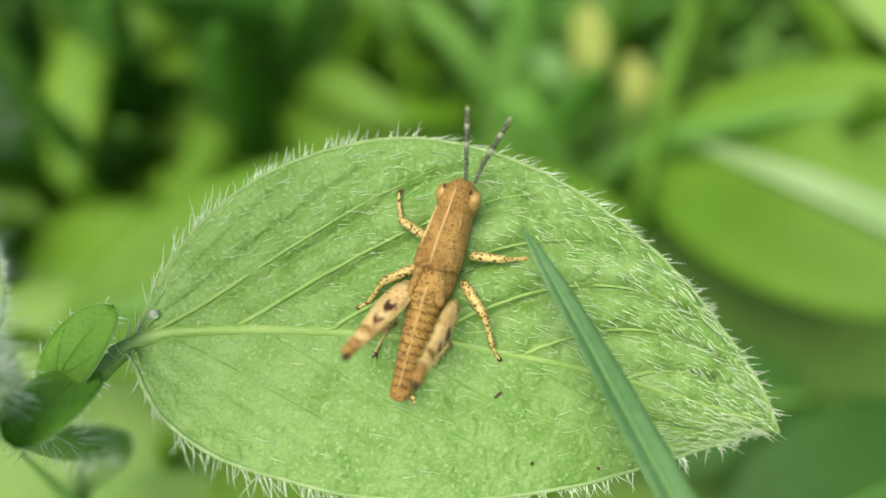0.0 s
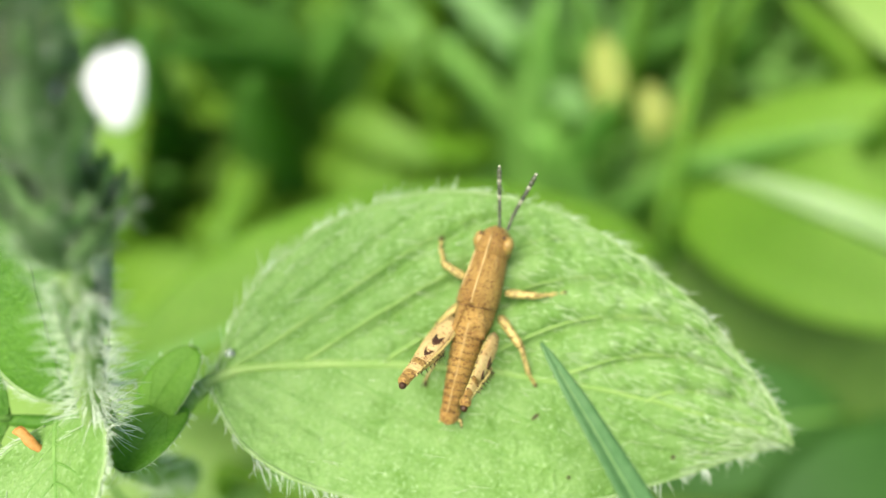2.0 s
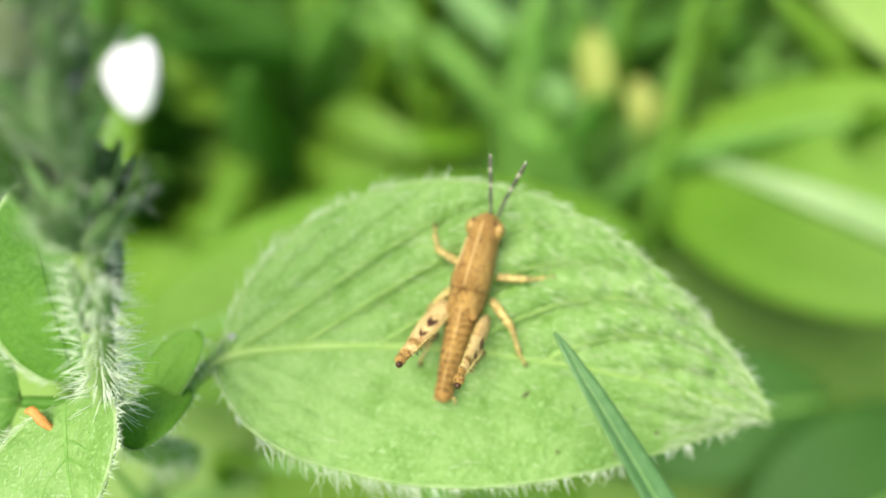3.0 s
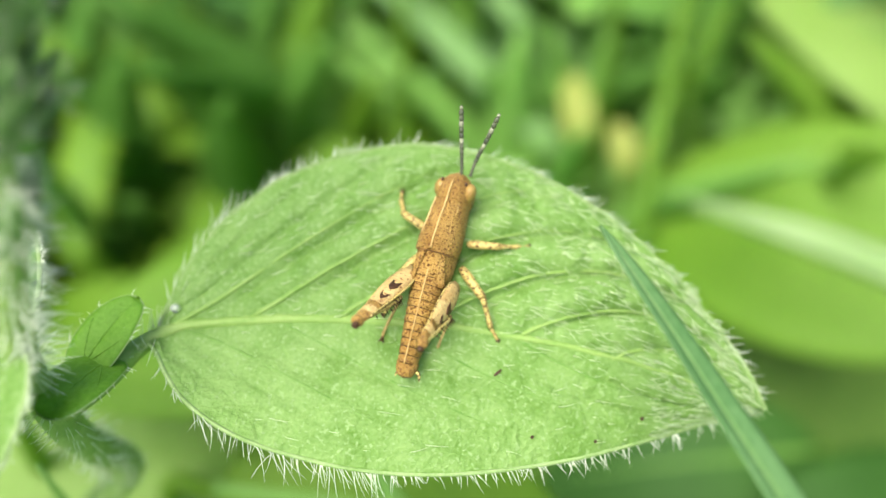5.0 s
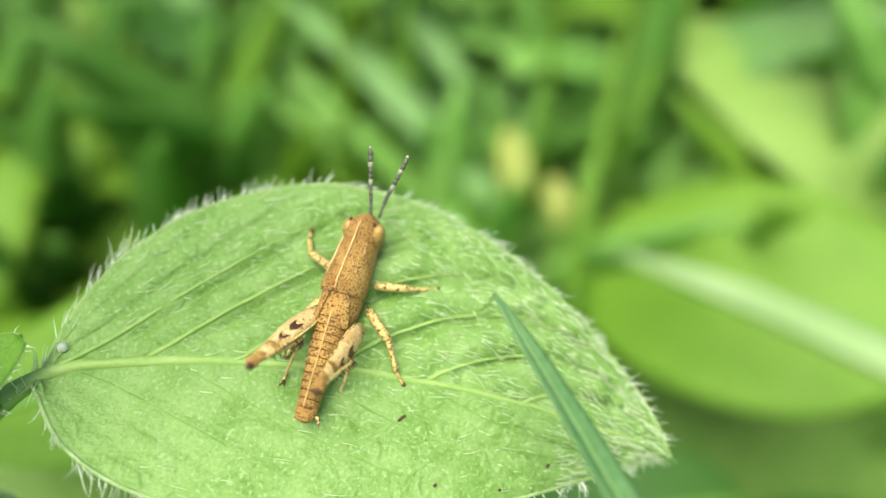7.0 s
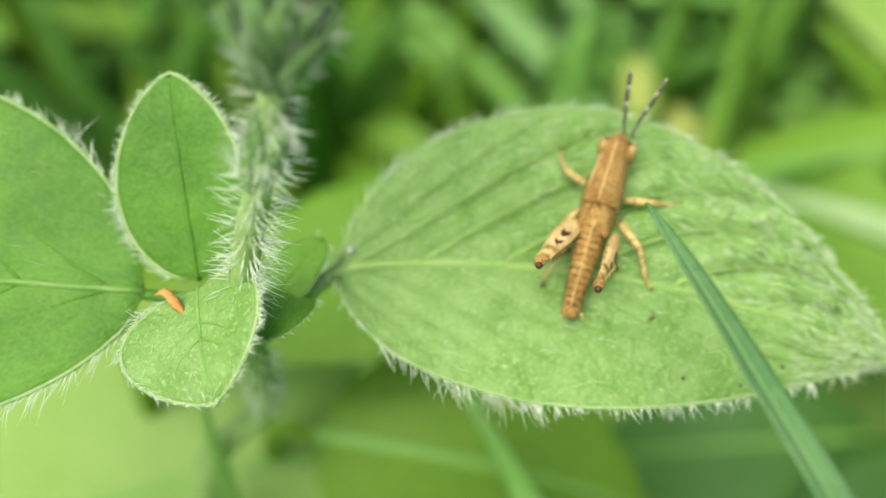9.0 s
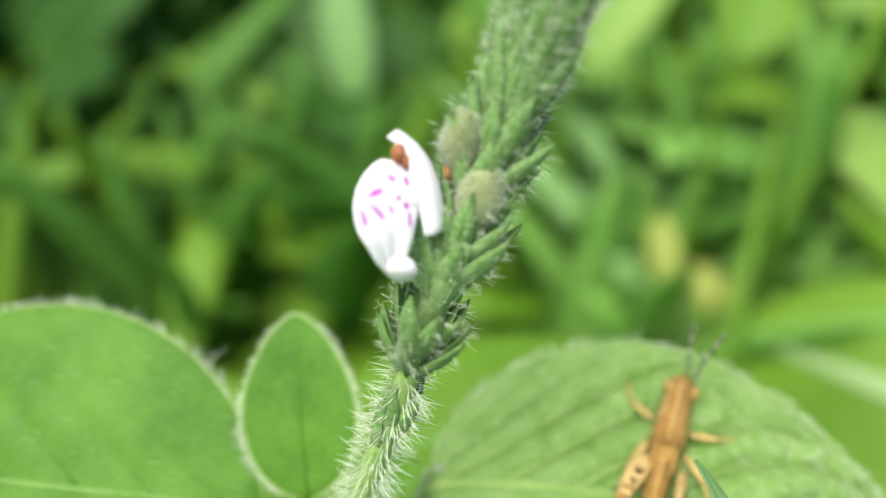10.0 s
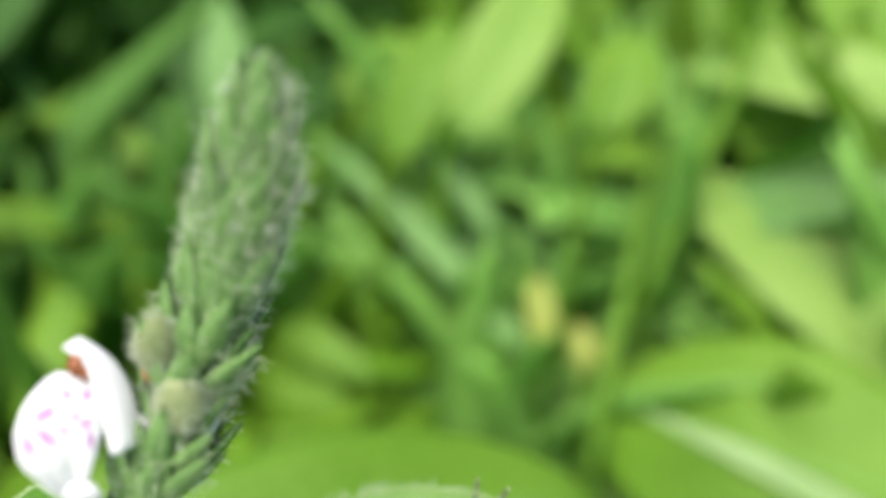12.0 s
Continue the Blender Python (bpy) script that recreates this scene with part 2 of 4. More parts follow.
def width_curve(s, a, b):
    p = a / (a + b)
    return (max(s, 0) / p) ** a * (max(1 - s, 0) / (1 - p)) ** b


# ---------------- ground ----------------
GROUND = -112.0


def ground():
    n = 60
    r = np.concatenate([np.linspace(0, 600, 40), np.geomspace(700, 60000, 20)])
    vs, fs = [], []
    for i in range(n):
        for k in range(48):
            a = 2 * math.pi * k / 48
            x, y = r[i] * math.cos(a), r[i] * math.sin(a)
            z = GROUND + 6 * noise.noise(Vector((x / 60, y / 60, 0))) * (1 if r[i] < 3000 else 3)
            vs.append((x, y, z))
    for i in range(n - 1):
        for k in range(48):
            a, b = i * 48 + k, i * 48 + (k + 1) % 48
            fs.append((a, a + 48, b + 48, b))
    tagged(part("ground", shape(vs, fs, M_SOIL)), "dark mossy soil under the weeds and grass", "ground", kind="structure")


ground()

# ---------------- the flowering herb ----------------
herb = thing("flowering_herb", "hairy green herb with a white-flowered spike, rooted in mossy soil", "plant", pose(0, 0, 0))


def dress_leaf(name, surf, thick, mats, veins, hairs, at, label, phi=0.52, first=0.05, step=0.14, rib=0.2, ns=64, nq=37, hair_len=1.0, face_hairs=0, edge=0.12, soft=None, base_rib=1.0):
    """A leaf with midrib, side veins, pale margin and fringe of hairs, from its surface."""
    mat, vein_mat = mats
    leaf = part(name, shape(*sheet(surf, ns, nq, thick), mat), herb, label, at)

    def normal(s, q):
        e = 1e-3
        a = surf(min(s + e, 1), q) - surf(max(s - e, 0), q)
        b = surf(s, min(q + e, 1)) - surf(s, max(q - e, -1))
        return unit(np.cross(a, b))

    up = 1 if normal(0.5, 0.1)[2] > 0 else -1
    line = [surf(s, 0) + up * normal(s, 0.02) * thick * 0.45 for s in np.linspace(0, 0.97, 30)]
    part("midrib", shape(*tube(line, rib * np.interp(np.linspace(0, 1, 30), [0, 0.12, 0.3, 1], [base_rib, base_rib * 0.95, 1.0, 0.3]), 8, 0.6 if base_rib > 1 else 1.0), vein_mat), leaf, "raised midrib")
    for side in (1, -1):
        low = name == "leaf" and face_hairs > 500 and side < 0
        for i in range(veins - 2 if low else veins):
            s0 = first + i * step * (1.3 if low else 1.0)
            pts = []
            for q in np.linspace(0, 0.86, 16):
                s = s0 + phi * q ** 1.15
                if s > 0.95:
                    break
                pts.append(surf(s, q * side) + up * normal(s, q * side) * thick * 0.42)
            if len(pts) > 5:
                part("vein", shape(*tube(pts, np.linspace(rib * 0.58, rib * 0.16, len(pts)) * (0.5 if low else 1.0), 6), M_VEIN_LOW if low else soft or vein_mat), leaf)
    rim = [surf(s, 1) for s in np.linspace(0.01, 1, 60)] + [surf(s, -1) for s in np.linspace(0.99, 0.01, 60)]
    part("leaf_margin", shape(*tube(rim, edge, 6), M_RIM), leaf, "pale leaf margin")
    fringe, nap = [], []
    for _ in range(hairs):
        s, side = rng.uniform(0.02, 0.995), rng.choice((-1, 1))
        p = surf(s, side)
        out = unit(p - surf(s, side * 0.9))
        fwd = unit(surf(min(s + 0.01, 1), side * 0.9) - surf(s, side * 0.9))
        comb = 1.3 if s > 0.45 and side > 0 else 0.0
        d = out * (1 - 0.35 * comb) + fwd * (comb * 0.5 + rng.uniform(-0.1, 0.9 - 0.5 * comb)) + V(comb * 0.6, 0, 0) + up * normal(s, side * 0.97) * rng.uniform(-0.2, 0.7) + rng.normal(size=3) * 0.2
        fringe.append(hair(p, d, hair_len * rng.uniform(0.45, 1.25) * (1.5 if s < 0.16 or side < 0 and s < 0.4 else 0.85), 0.024))
    for _ in range(face_hairs):
        s, q = 0.02 + 0.96 * rng.beta(2.4, 1.2), rng.uniform(-0.97, 0.97)
        nn = up * normal(s, q)
        d = nn * rng.uniform(0.1, 0.35) + unit(surf(min(s + 0.01, 1), q) - surf(s - 0.01, q)) * rng.uniform(0.8, 1.2) + rng.normal(size=3) * 0.16
        if q < 0 and s < 0.8 and rng.random() < 0.86:
            continue
        nap.append(hair(surf(s, q) + nn * thick * 0.4, d, hair_len * rng.uniform(0.45, 1.15), 0.026))
    tagged(part("leaf_hairs", shape(*join(fringe), M_HAIR), leaf, "fine white hairs"), kind="stuff")
    if nap:
        tagged(part("leaf_nap", shape(*join(nap), M_HAIR_GREEN), leaf, "fine pale green hairs"), kind="stuff")
    return leaf


def main_leaf(s, q):
    x = -2.6 + 34.3 * s
    vm = 0.6 - 0.0075 * (x - 6) ** 2 - 0.42 * max(0, -x) ** 1.4
    a = abs(q)
    s = (x + 0.8) / 32.5
    wing = 0.42 * max(0, min(1, (x + 2.6) * 1.2)) * max(0, min(1, 1 - s * 4))
    if q >= 0:
        w = wing + 10.15 * width_curve(s, 0.62, 0.75)
        h = 0.03 * a * w - 0.5 * a ** 3 * width_curve(s, 0.6, 0.75)
    else:
        w = wing + 7.6 * width_curve(s, 0.66, 1.08)
        h = 0.14 * a * w + 1.4 * math.exp(-((x - 2) / 3.5) ** 2) * a * a - 1.2 * min(1, max(0, (x - 12) / 12)) * a
    h -= 3.0 * max(0, (x - 16) / 16) ** 2
    f = (s - 0.52 * a ** 1.15 - 0.05) / 0.14
    h += 1.05 * (abs(math.sin(math.pi * f)) ** 0.62 - 0.5) * min(1, a * 4) * (1 - a ** 4) * min(1, max(0, 2.4 * s)) * min(1, 6 * (1 - s)) * (1.0 if q > 0 else 0.26)
    pucker = (0.11 + 0.14 * max(0, min(1, (x - 8) / 10))) if q > 0 else 0.05
    h += pucker * noise.noise(Vector((x * 1.15, q * w * 1.15, 3))) + 0.22 * noise.noise(Vector((x * 0.22, q * w * 0.25, 9)))
    h += (0.10 + 0.22 * max(0, (x - 15) / 15)) * noise.noise(Vector((x * 0.35, q * w * 1.2, 1))) * a
    return V(x, vm + q * w, h)


LEAF_POSE = pose(0, -0.9 * MM, -0.9 * MM, 36, 0, 0)
dress_leaf("leaf", main_leaf, 0.3, (M_LEAF, M_VEIN), 7, 460, LEAF_POSE, "broad ovate green leaf with a hairy margin", rib=0.26, face_hairs=2300, ns=150, nq=81, base_rib=1.2)


def plain_leaf(base, tip, normal_hint, width, fold=0.12, bend=0.0, a=0.6, b=0.8, ripple=0.12, droop=0.0, seed=0.0, cup=0.0, low=1.0):
    """The surface of an ovate leaf from base to tip."""
    base, tip = np.asarray(base, float), np.asarray(tip, float)
    u = unit(tip - base)
    L = np.linalg.norm(tip - base)
    side = unit(np.cross(normal_hint, u))
    nn = np.cross(u, side)

    def surf(s, q):
        w = width / 2 * width_curve(s, a, b) * (low if q < 0 else 1.0)
        k = abs(q)
        f = (s - 0.52 * k ** 1.15 - 0.05) / 0.14
        h = fold * k * w + bend * L * (4 * s * (1 - s)) - droop * L * s * s + cup * k * k * w
        h += ripple * (abs(math.sin(math.pi * f)) - 0.5) * min(1, k * 5) * (1 - k ** 4) * min(1, 6 * s * (1 - s))
        h += 0.6 * ripple * noise.noise(Vector((s * L * 0.6 + seed, q * w * 0.8, seed)))
        return base + u * L * s - side * q * w + nn * h

    return surf


# darker green stands for this leaf's turn away from the light
dress_leaf("leaf", plain_leaf((-10.7, -4.5, 0.7), (-43, -3.8, 0.8), (0.05, -0.55, 0.83), 22, 0.10, 0.06, 0.6, 0.8, 0.2, low=0.74), 0.3, (M_LEAF_DARK, M_VEIN_LOW), 6, 480, None, "broad ovate green leaf with a hairy margin", soft=M_LEAF_DARK, face_hairs=200, ns=80, nq=41)
dress_leaf("leaf", plain_leaf((-7.9, -3.6, 0.8), (-9.4, 3.2, 9.7), (0.0, -0.75, 0.65), 7.1, 0.10, 0.02, 0.56, 0.72, 0.14), 0.25, (M_LEAF_DARK, M_LEAF_DARK), 0, 520, None, "small upright young green leaf", rib=0.16, hair_len=0.55, ns=40, nq=25, step=0.15, edge=0.14)
dress_leaf("leaf", plain_leaf((-7.0, -5.4, 2.0), (-4.6, -11.4, 0.5), (-0.25, -0.35, 0.9), 7.6, 0.25, 0.06, 0.55, 0.72, 0.1), 0.25, (M_LEAF, M_VEIN_LOW), 4, 420, None, "small drooping green leaf with a hairy margin", rib=0.15, hair_len=0.62, ns=40, nq=25, step=0.15, face_hairs=60)
dress_leaf("leaf", plain_leaf((-4.4, -4.4, -1.2), (-1.5, -0.5, 1.3), (-0.3, -0.7, 0.65), 2.9, 0.1, 0.08, 0.5, 0.5, 0.1), 0.25, (M_YOUNG, M_YOUNG), 2, 30, None, "small young green leaf in the axil", rib=0.08, hair_len=0.5, ns=30, nq=19, step=0.2, edge=0.04)
dress_leaf("leaf", plain_leaf((-2.6, -2.8, -1.0), (-3.5, -7.5, 0.6), (0.0, -0.5, 0.85), 3.1, 0.1, 0.12, 0.5, 0.42, 0.1), 0.25, (M_YOUNG, M_YOUNG), 2, 30, None, "small drooping young leaf in the axil", rib=0.08, hair_len=0.5, ns=30, nq=19, step=0.2, edge=0.04)

# stalks
part("petiole", shape(*tube(spline([(-5.0, -5.2, -1.6), (-3.4, -3.6, -1.5), (-2.0, -1.9, -1.1), (0.0, -0.75, -0.75), (4.0, -0.4, -0.5)], 22), np.linspace(1.0, 0.1, 22), 10), M_VEIN), herb)
part("petiole", shape(*tube(spline([(-5.6, -4.6, -1.6), (-8, -4.6, 0.0), (-9.9, -4.5, 0.35), (-11.4, -4.5, 0.6)], 14), np.linspace(0.6, 0.25, 14), 10), M_LEAF_DARK), herb)
stem = part("stem", shape(*tube(spline([(-22, 4, GROUND - 2), (-20, 1, -60), (-17, 0.5, -29), (-9.4, 1.2, -18), (-6.4, -3.6, -7), (-5.0, -5.5, -0.8), (-4.2, -6.0, 3.1), (-3.0, -6.0, 6.8), (-1.9, -5.7, 9.7), (-1.0, -5.6, 12.6), (-0.2, -5.2, 15.5)], 60), np.concatenate([np.linspace(1.4, 0.85, 30), np.linspace(0.75, 0.55, 30)]), 12), M_STEM), herb, "pale hairy green stem")
part("shrivelled_petal", shape(*tube(spline([(-8.9, -6.2, 2.3), (-8.2, -6.4, 2.7), (-7.5, -6.9, 2.2), (-7.0, -7.0, 1.6)], 12), [0.08, 0.16, 0.22, 0.26, 0.25, 0.22, 0.26, 0.24, 0.2, 0.18, 0.12, 0.05], 7, 0.5), M_SHRIVEL), herb, "withered orange petal")
axis_pts = spline([(-4.6, -5.9, 1.5), (-3.0, -6.0, 6.8), (-1.9, -5.7, 9.7), (-1.0, -5.6, 12.6), (-0.2, -5.2, 15.5), (0.4, -4.7, 17.5), (1.2, -3.6, 19.5), (2.2, -2.1, 22.3), (3.2, -0.8, 25.0), (4.4, -0.1, 28.0), (5.4, 0.1, 31.3), (6.1, 0.0, 34.0)], 111)


def on_axis(z):
    i = int(np.clip(np.searchsorted(axis_pts[:, 2], z), 1, len(axis_pts) - 2))
    return axis_pts[i], unit(axis_pts[i + 1] - axis_pts[i - 1])


stem_hairs = []
for _ in range(480):
    c, d = on_axis(rng.uniform(1.5, 13.2))
    out = rng.normal(size=3)
    out = unit(out - d * (out @ d))
    stem_hairs.append(hair(c + out * 0.66, out + d * rng.uniform(-0.35, 0.35), rng.uniform(0.7, 1.7), 0.029, 0.14))
for _ in range(320):
    u = rng.random()
    c = V(-5.0, -5.5, -0.8) * (1 - u) + V(-9.4, 1.2, -18) * u + V(0.4, -0.5, 0) * math.sin(math.pi * u)
    out = unit(rng.normal(size=3) * V(1, 1, 0.3))
    stem_hairs.append(hair(c + out * 0.75, out, rng.uniform(0.6, 1.3), 0.034, 0.14))
tagged(part("stem_hairs", shape(*join(stem_hairs), M_HAIR), herb, "spreading white stem hairs"), kind="stuff")

# flower spike
spike = part("flower_spike", shape(*tube([p for p in axis_pts[:110] if p[2] > 15.2], 0.45 + 0.55 * np.sin(np.linspace(0, math.pi, sum(axis_pts[:110, 2] > 15.2))), 10), M_BRACT), herb, "dense grey-green hairy spike")


def bract_mesh(length, width, seed):
    def surf(s, q):
        w = width / 2 * width_curve(s, 0.5, 0.9)
        bow = 0.10 * length * math.sin(math.pi * min(1, s * 0.8)) + 0.04 * length * s * s
        return V(q * w, -0.35 * w * q * q * 1.4 + bow + 0.06 * noise.noise(Vector((s * 5, q * 2, seed))), s * length)
    v, f = sheet(surf, 9, 7, 0.14)
    rib, g = tube([surf(s, 0) + V(0, 0.07, 0) for s in np.linspace(0, 0.95, 7)], np.linspace(0.1, 0.03, 7), 4)
    return shape(*join([(v, f), (rib, g)]), M_BRACT)


bracts = [bract_mesh(L, w, i) for i, (L, w) in enumerate(((3.3, 1.35), (3.8, 1.45), (3.0, 1.2), (4.0, 1.3)))]
spike_hairs, whorl_hairs = [], []
k = 0
for z, rad, count, lean in [(8.4, 0.42, 3, 2), (9.2, 0.42, 4, 2), (13.4, 0.45, 6, 26), (13.9, 0.55, 7, 20), (14.5, 0.6, 7, 12), (17.3, 0.4, 5, 10), (18.2, 0.6, 7, 26), (19.0, 0.8, 8, 22), (19.9, 0.75, 7, 12), (21.2, 0.6, 7, 20), (22.0, 0.85, 8, 24), (22.8, 0.95, 8, 16), (23.8, 0.85, 8, 8), (24.8, 0.95, 9, 11), (25.7, 1.1, 9, 8), (26.6, 1.15, 9, 6), (27.5, 1.2, 10, 5), (28.4, 1.2, 10, 3), (29.3, 1.15, 10, 1), (30.2, 1.05, 9, -2), (31.0, 0.9, 9, -5), (31.6, 0.7, 8, -9), (32.0, 0.45, 7, -12)]:
    c, d = on_axis(z)
    base = Vector(d).to_track_quat("Z", "Y").to_matrix().to_4x4()
    for i in range(count):
        a = 360 * i / count + k * 31 + rng.uniform(-12, 12)
        m = Matrix.Translation(Vector(c * MM)) @ base @ pose(0, 0, 0, 0, 0, a) @ pose(0, rad * MM, rng.uniform(-0.3, 0.3) * MM, -lean + rng.uniform(-5, 5), 0, rng.uniform(-8, 8))
        part("bract", bracts[(k + i) % 4], spike if z > 16 else stem, at=m)
        m3 = np.array(m)
        for _ in range(28 if z > 26 else 15):
            s = rng.uniform(0.1, 1.0)
            sd = rng.choice((-1, 1)) * rng.uniform(0.3, 1)
            p = m3 @ np.array([sd * 0.42 * width_curve(s, 0.5, 0.9) * MM, 0.45 * MM, s * 3.3 * MM, 1])
            dirn = m3[:3, 0] * sd * 0.8 + m3[:3, 1] * rng.uniform(0.3, 1.0) + m3[:3, 2] * rng.uniform(0.0, 0.8)
            (spike_hairs if z > 16 else whorl_hairs).append(hair(p[:3] / MM, dirn, rng.uniform(0.35, 0.85), 0.017, 0.3))
    k += 1
tagged(part("spike_hairs", shape(*join(spike_hairs), M_HAIR), spike, "short white hairs"), kind="stuff")
tagged(part("whorl_hairs", shape(*join(whorl_hairs), M_HAIR), stem, "short white hairs"), kind="stuff")
SPIKE_PARTS = [spike]

# buds on the spike
for c, r, tilt in (((2.4, -3.3, 22.5), (1.08, 1.0, 1.6), 14), ((1.5, -2.2, 24.7), (0.92, 0.9, 1.5), 6), ((5.7, 0.0, 32.6), (1.0, 1.0, 1.2), 20)):
    v, f = ball(c, r, 14, 10, pose(0, 0, 0, 0, tilt, 0).to_3x3())
    v = [p + unit(p - V(*c)) * 0.07 * noise.noise(Vector(p * 3)) for p in v]
    bud = part("flower_bud", shape(v, f, M_BUD if c[2] < 30 else M_BRACT), herb, "fuzzy olive flower bud")
    SPIKE_PARTS.append(bud)
    fuzz = []
    for _ in range(220):
        o = unit(rng.normal(size=3) + V(0, 0, 0.3))
        fuzz.append(hair(V(*c) + np.array(pose(0, 0, 0, 0, tilt, 0).to_3x3() @ Vector(o * V(*r))), o, rng.uniform(0.18, 0.36), 0.016, 0.3))
    tagged(part("bud_fuzz", shape(*join(fuzz), M_HAIR), bud), kind="stuff")


# ---------------- the white flower ----------------
def flower(origin, turn, full=True):
    """A two-lipped flower: mouth towards -x, face towards -y, in its own space."""
    fl = part("flower", shape(*tube(spline([(3.0, 1.6, -1.3), (1.5, 0.5, -0.3), (0.4, -0.1, 0.5), (-0.1, -0.2, 0.8)], 10), [0.35, 0.4, 0.45, 0.5, 0.55, 0.6, 0.65, 0.68, 0.66, 0.6], 14, 0.9), M_PETAL), herb, "white two-lipped flower with magenta streaks", Matrix.Translation(Vector(origin) * MM) @ turn)

    def lower(s, q):
        w = 1.6 * max(0.0, math.sin(math.pi * (0.05 + 0.9 * s))) ** 0.42 * (1.08 - 0.48 * s)
        lobe = 0.22 * max(0, s - 0.6) * math.cos(3 * math.pi * q) / 0.4
        L = 4.15 * s + lobe * 0.8
        y = -0.9 * math.sin(2.3 * s + 0.2) + 0.45 * q * q * (1 - 1.6 * s) + 1.0 * max(0, s - 0.72) + 0.12 * noise.noise(Vector((s * 4, q * 2, 5)))
        return V(0.1 * s - 0.5 + q * w * 0.88 - 0.3 * math.sin(math.pi * s), y - 0.2 + q * w * 0.35, 1.9 - L)

    def upper(s, q):
        w = 0.62 * (1 + 0.8 * s - 1.3 * s ** 2)
        return V(1.15 - 0.75 * s - 1.15 * s ** 3 + q * w * 0.66, -0.2 + q * w * 0.5 - 0.45 * (1 - q * q) * (1 - 0.5 * s), -0.75 + 4.25 * s - 0.55 * s ** 4 + 0.15 * q)

    part("lower_lip", shape(*sheet(lower, 26, 19, 0.14), M_PETAL), fl, "broad white lower lip")
    def lobe(s, q):
        w = 0.62 * math.sin(math.pi * (0.08 + 0.86 * s)) ** 0.5
        return V(-0.05 + q * w, -0.95 + 0.75 * s - 0.35 * math.sin(math.pi * s) + 0.2 * q * q, -1.75 - 1.0 * s)

    part("lip_lobe", shape(*sheet(lobe, 12, 9, 0.12), M_PETAL), fl, "curled white lobe of the lip")
    part("upper_lip", shape(*sheet(upper, 16, 11, 0.14), M_PETAL), fl, "hooded white upper lip")
    if full:
        for s, q, ln, wd, ang in ((0.16, -0.05, 0.20, 0.09, -35), (0.30, -0.42, 0.36, 0.11, 25), (0.18, 0.45, 0.22, 0.08, -70), (0.46, -0.30, 0.42, 0.08, -45), (0.40, 0.55, 0.15, 0.10, -80), (0.52, -0.72, 0.34, 0.08, -70), (0.43, 0.1, 0.22, 0.05, -55), (0.52, 0.72, 0.32, 0.06, -85), (0.33, 0.28, 0.12, 0.06, 30)):
            c0 = lower(s, q)
            nn = unit(np.cross(lower(s + 0.02, q) - lower(s - 0.02, q), lower(s, q + 0.03) - lower(s, q - 0.03)))
            nn = nn if nn[1] < 0 else -nn
            tx = unit(np.cross((0, 0, 1), nn))
            tz = np.cross(nn, tx)
            ca, sa = math.cos(radians(ang)), math.sin(radians(ang))
            d1, d2 = tx * ca + tz * sa, -tx * sa + tz * ca
            ring = [c0 + nn * 0.10 + d1 * ln * math.cos(t) + d2 * wd * math.sin(t) * (1 + 0.3 * math.cos(t)) for t in np.linspace(0, 2 * math.pi, 13)[:-1]]
            low = [p - nn * 0.1 for p in ring]
            part("petal_mark", shape(ring + low, [tuple(range(12))] + [(i, (i + 1) % 12, 12 + (i + 1) % 12, 12 + i) for i in range(12)], M_MARK), fl)
        part("stamen", shape(*tube(spline([(0.2, -0.3, 0.8), (0.0, -0.35, 1.6), (-0.25, -0.35, 2.2), (-0.45, -0.4, 2.4)], 10), np.linspace(0.11, 0.08, 10), 6), M_PETAL), fl)
        part("anther", shape(*ball((-0.45, -0.5, 2.2), (0.3, 0.26, 0.42), 10, 8), M_ANTHER), fl, "red-brown anther")
        part("anther", shape(*ball((-0.15, -0.5, 1.95), (0.18, 0.18, 0.34), 10, 8), M_ANTHER), fl, "red-brown anther")
    return fl


for x, y, z, rx, ry in ((0.15, -4.6, 18.3, -16, -20), (0.75, -4.9, 18.5, -10, -6), (1.3, -4.7, 18.9, -8, 4), (0.5, -4.2, 19.0, -6, -14), (1.7, -4.4, 19.6, -6, 10)):
    part("bract", bracts[0], spike, at=pose(x * MM, y * MM, z * MM, rx, ry, 0) @ Matrix.Scale(0.9, 4))
SPIKE_PARTS.append(flower((-0.7, -3.9, 21.0), pose(0, 0, 0, -26, 6, 6) @ Matrix.Scale(1.12, 4)))


def spare_petal(s, q):
    w = 1.2 * max(0.0, math.sin(math.pi * (0.06 + 0.88 * s))) ** 0.5
    return V(2.8 + q * w + 0.35 * s, -3.4 + 1.6 * s + 0.3 * q * q, 18.6 + 1.35 * s + 0.3 * math.sin(math.pi * s))


PETAL = part("petal", shape(*sheet(spare_petal, 14, 11, 0.12), M_PETAL), herb, "white petal behind the spike")
SPIKE_PARTS.append(part("shrivelled_petal", shape(*ball((0.95, -2.4, 23.4), (0.24, 0.24, 0.5), 9, 7), M_SHRIVEL), herb, "withered orange petal"))

# ---------------- dew and specks on the leaf ----------------
def on_leaf(s, q, lift):
    s = (s * 32.5 + 1.8) / 34.3
    return LEAF_POSE @ Vector((main_leaf(s, q) + V(0, 0, lift)) * MM)


v, f = ball((0, 0, 0), (0.27, 0.27, 0.24), 20, 14)
drop = tagged(part("dew_drop", shape(v, f, M_WATER)), "tiny clear dew drop on the leaf margin", "water drop")
drop.matrix_basis = Matrix.Translation(LEAF_POSE @ Vector((-0.12 * MM, 1.25 * MM, 0.3 * MM)))


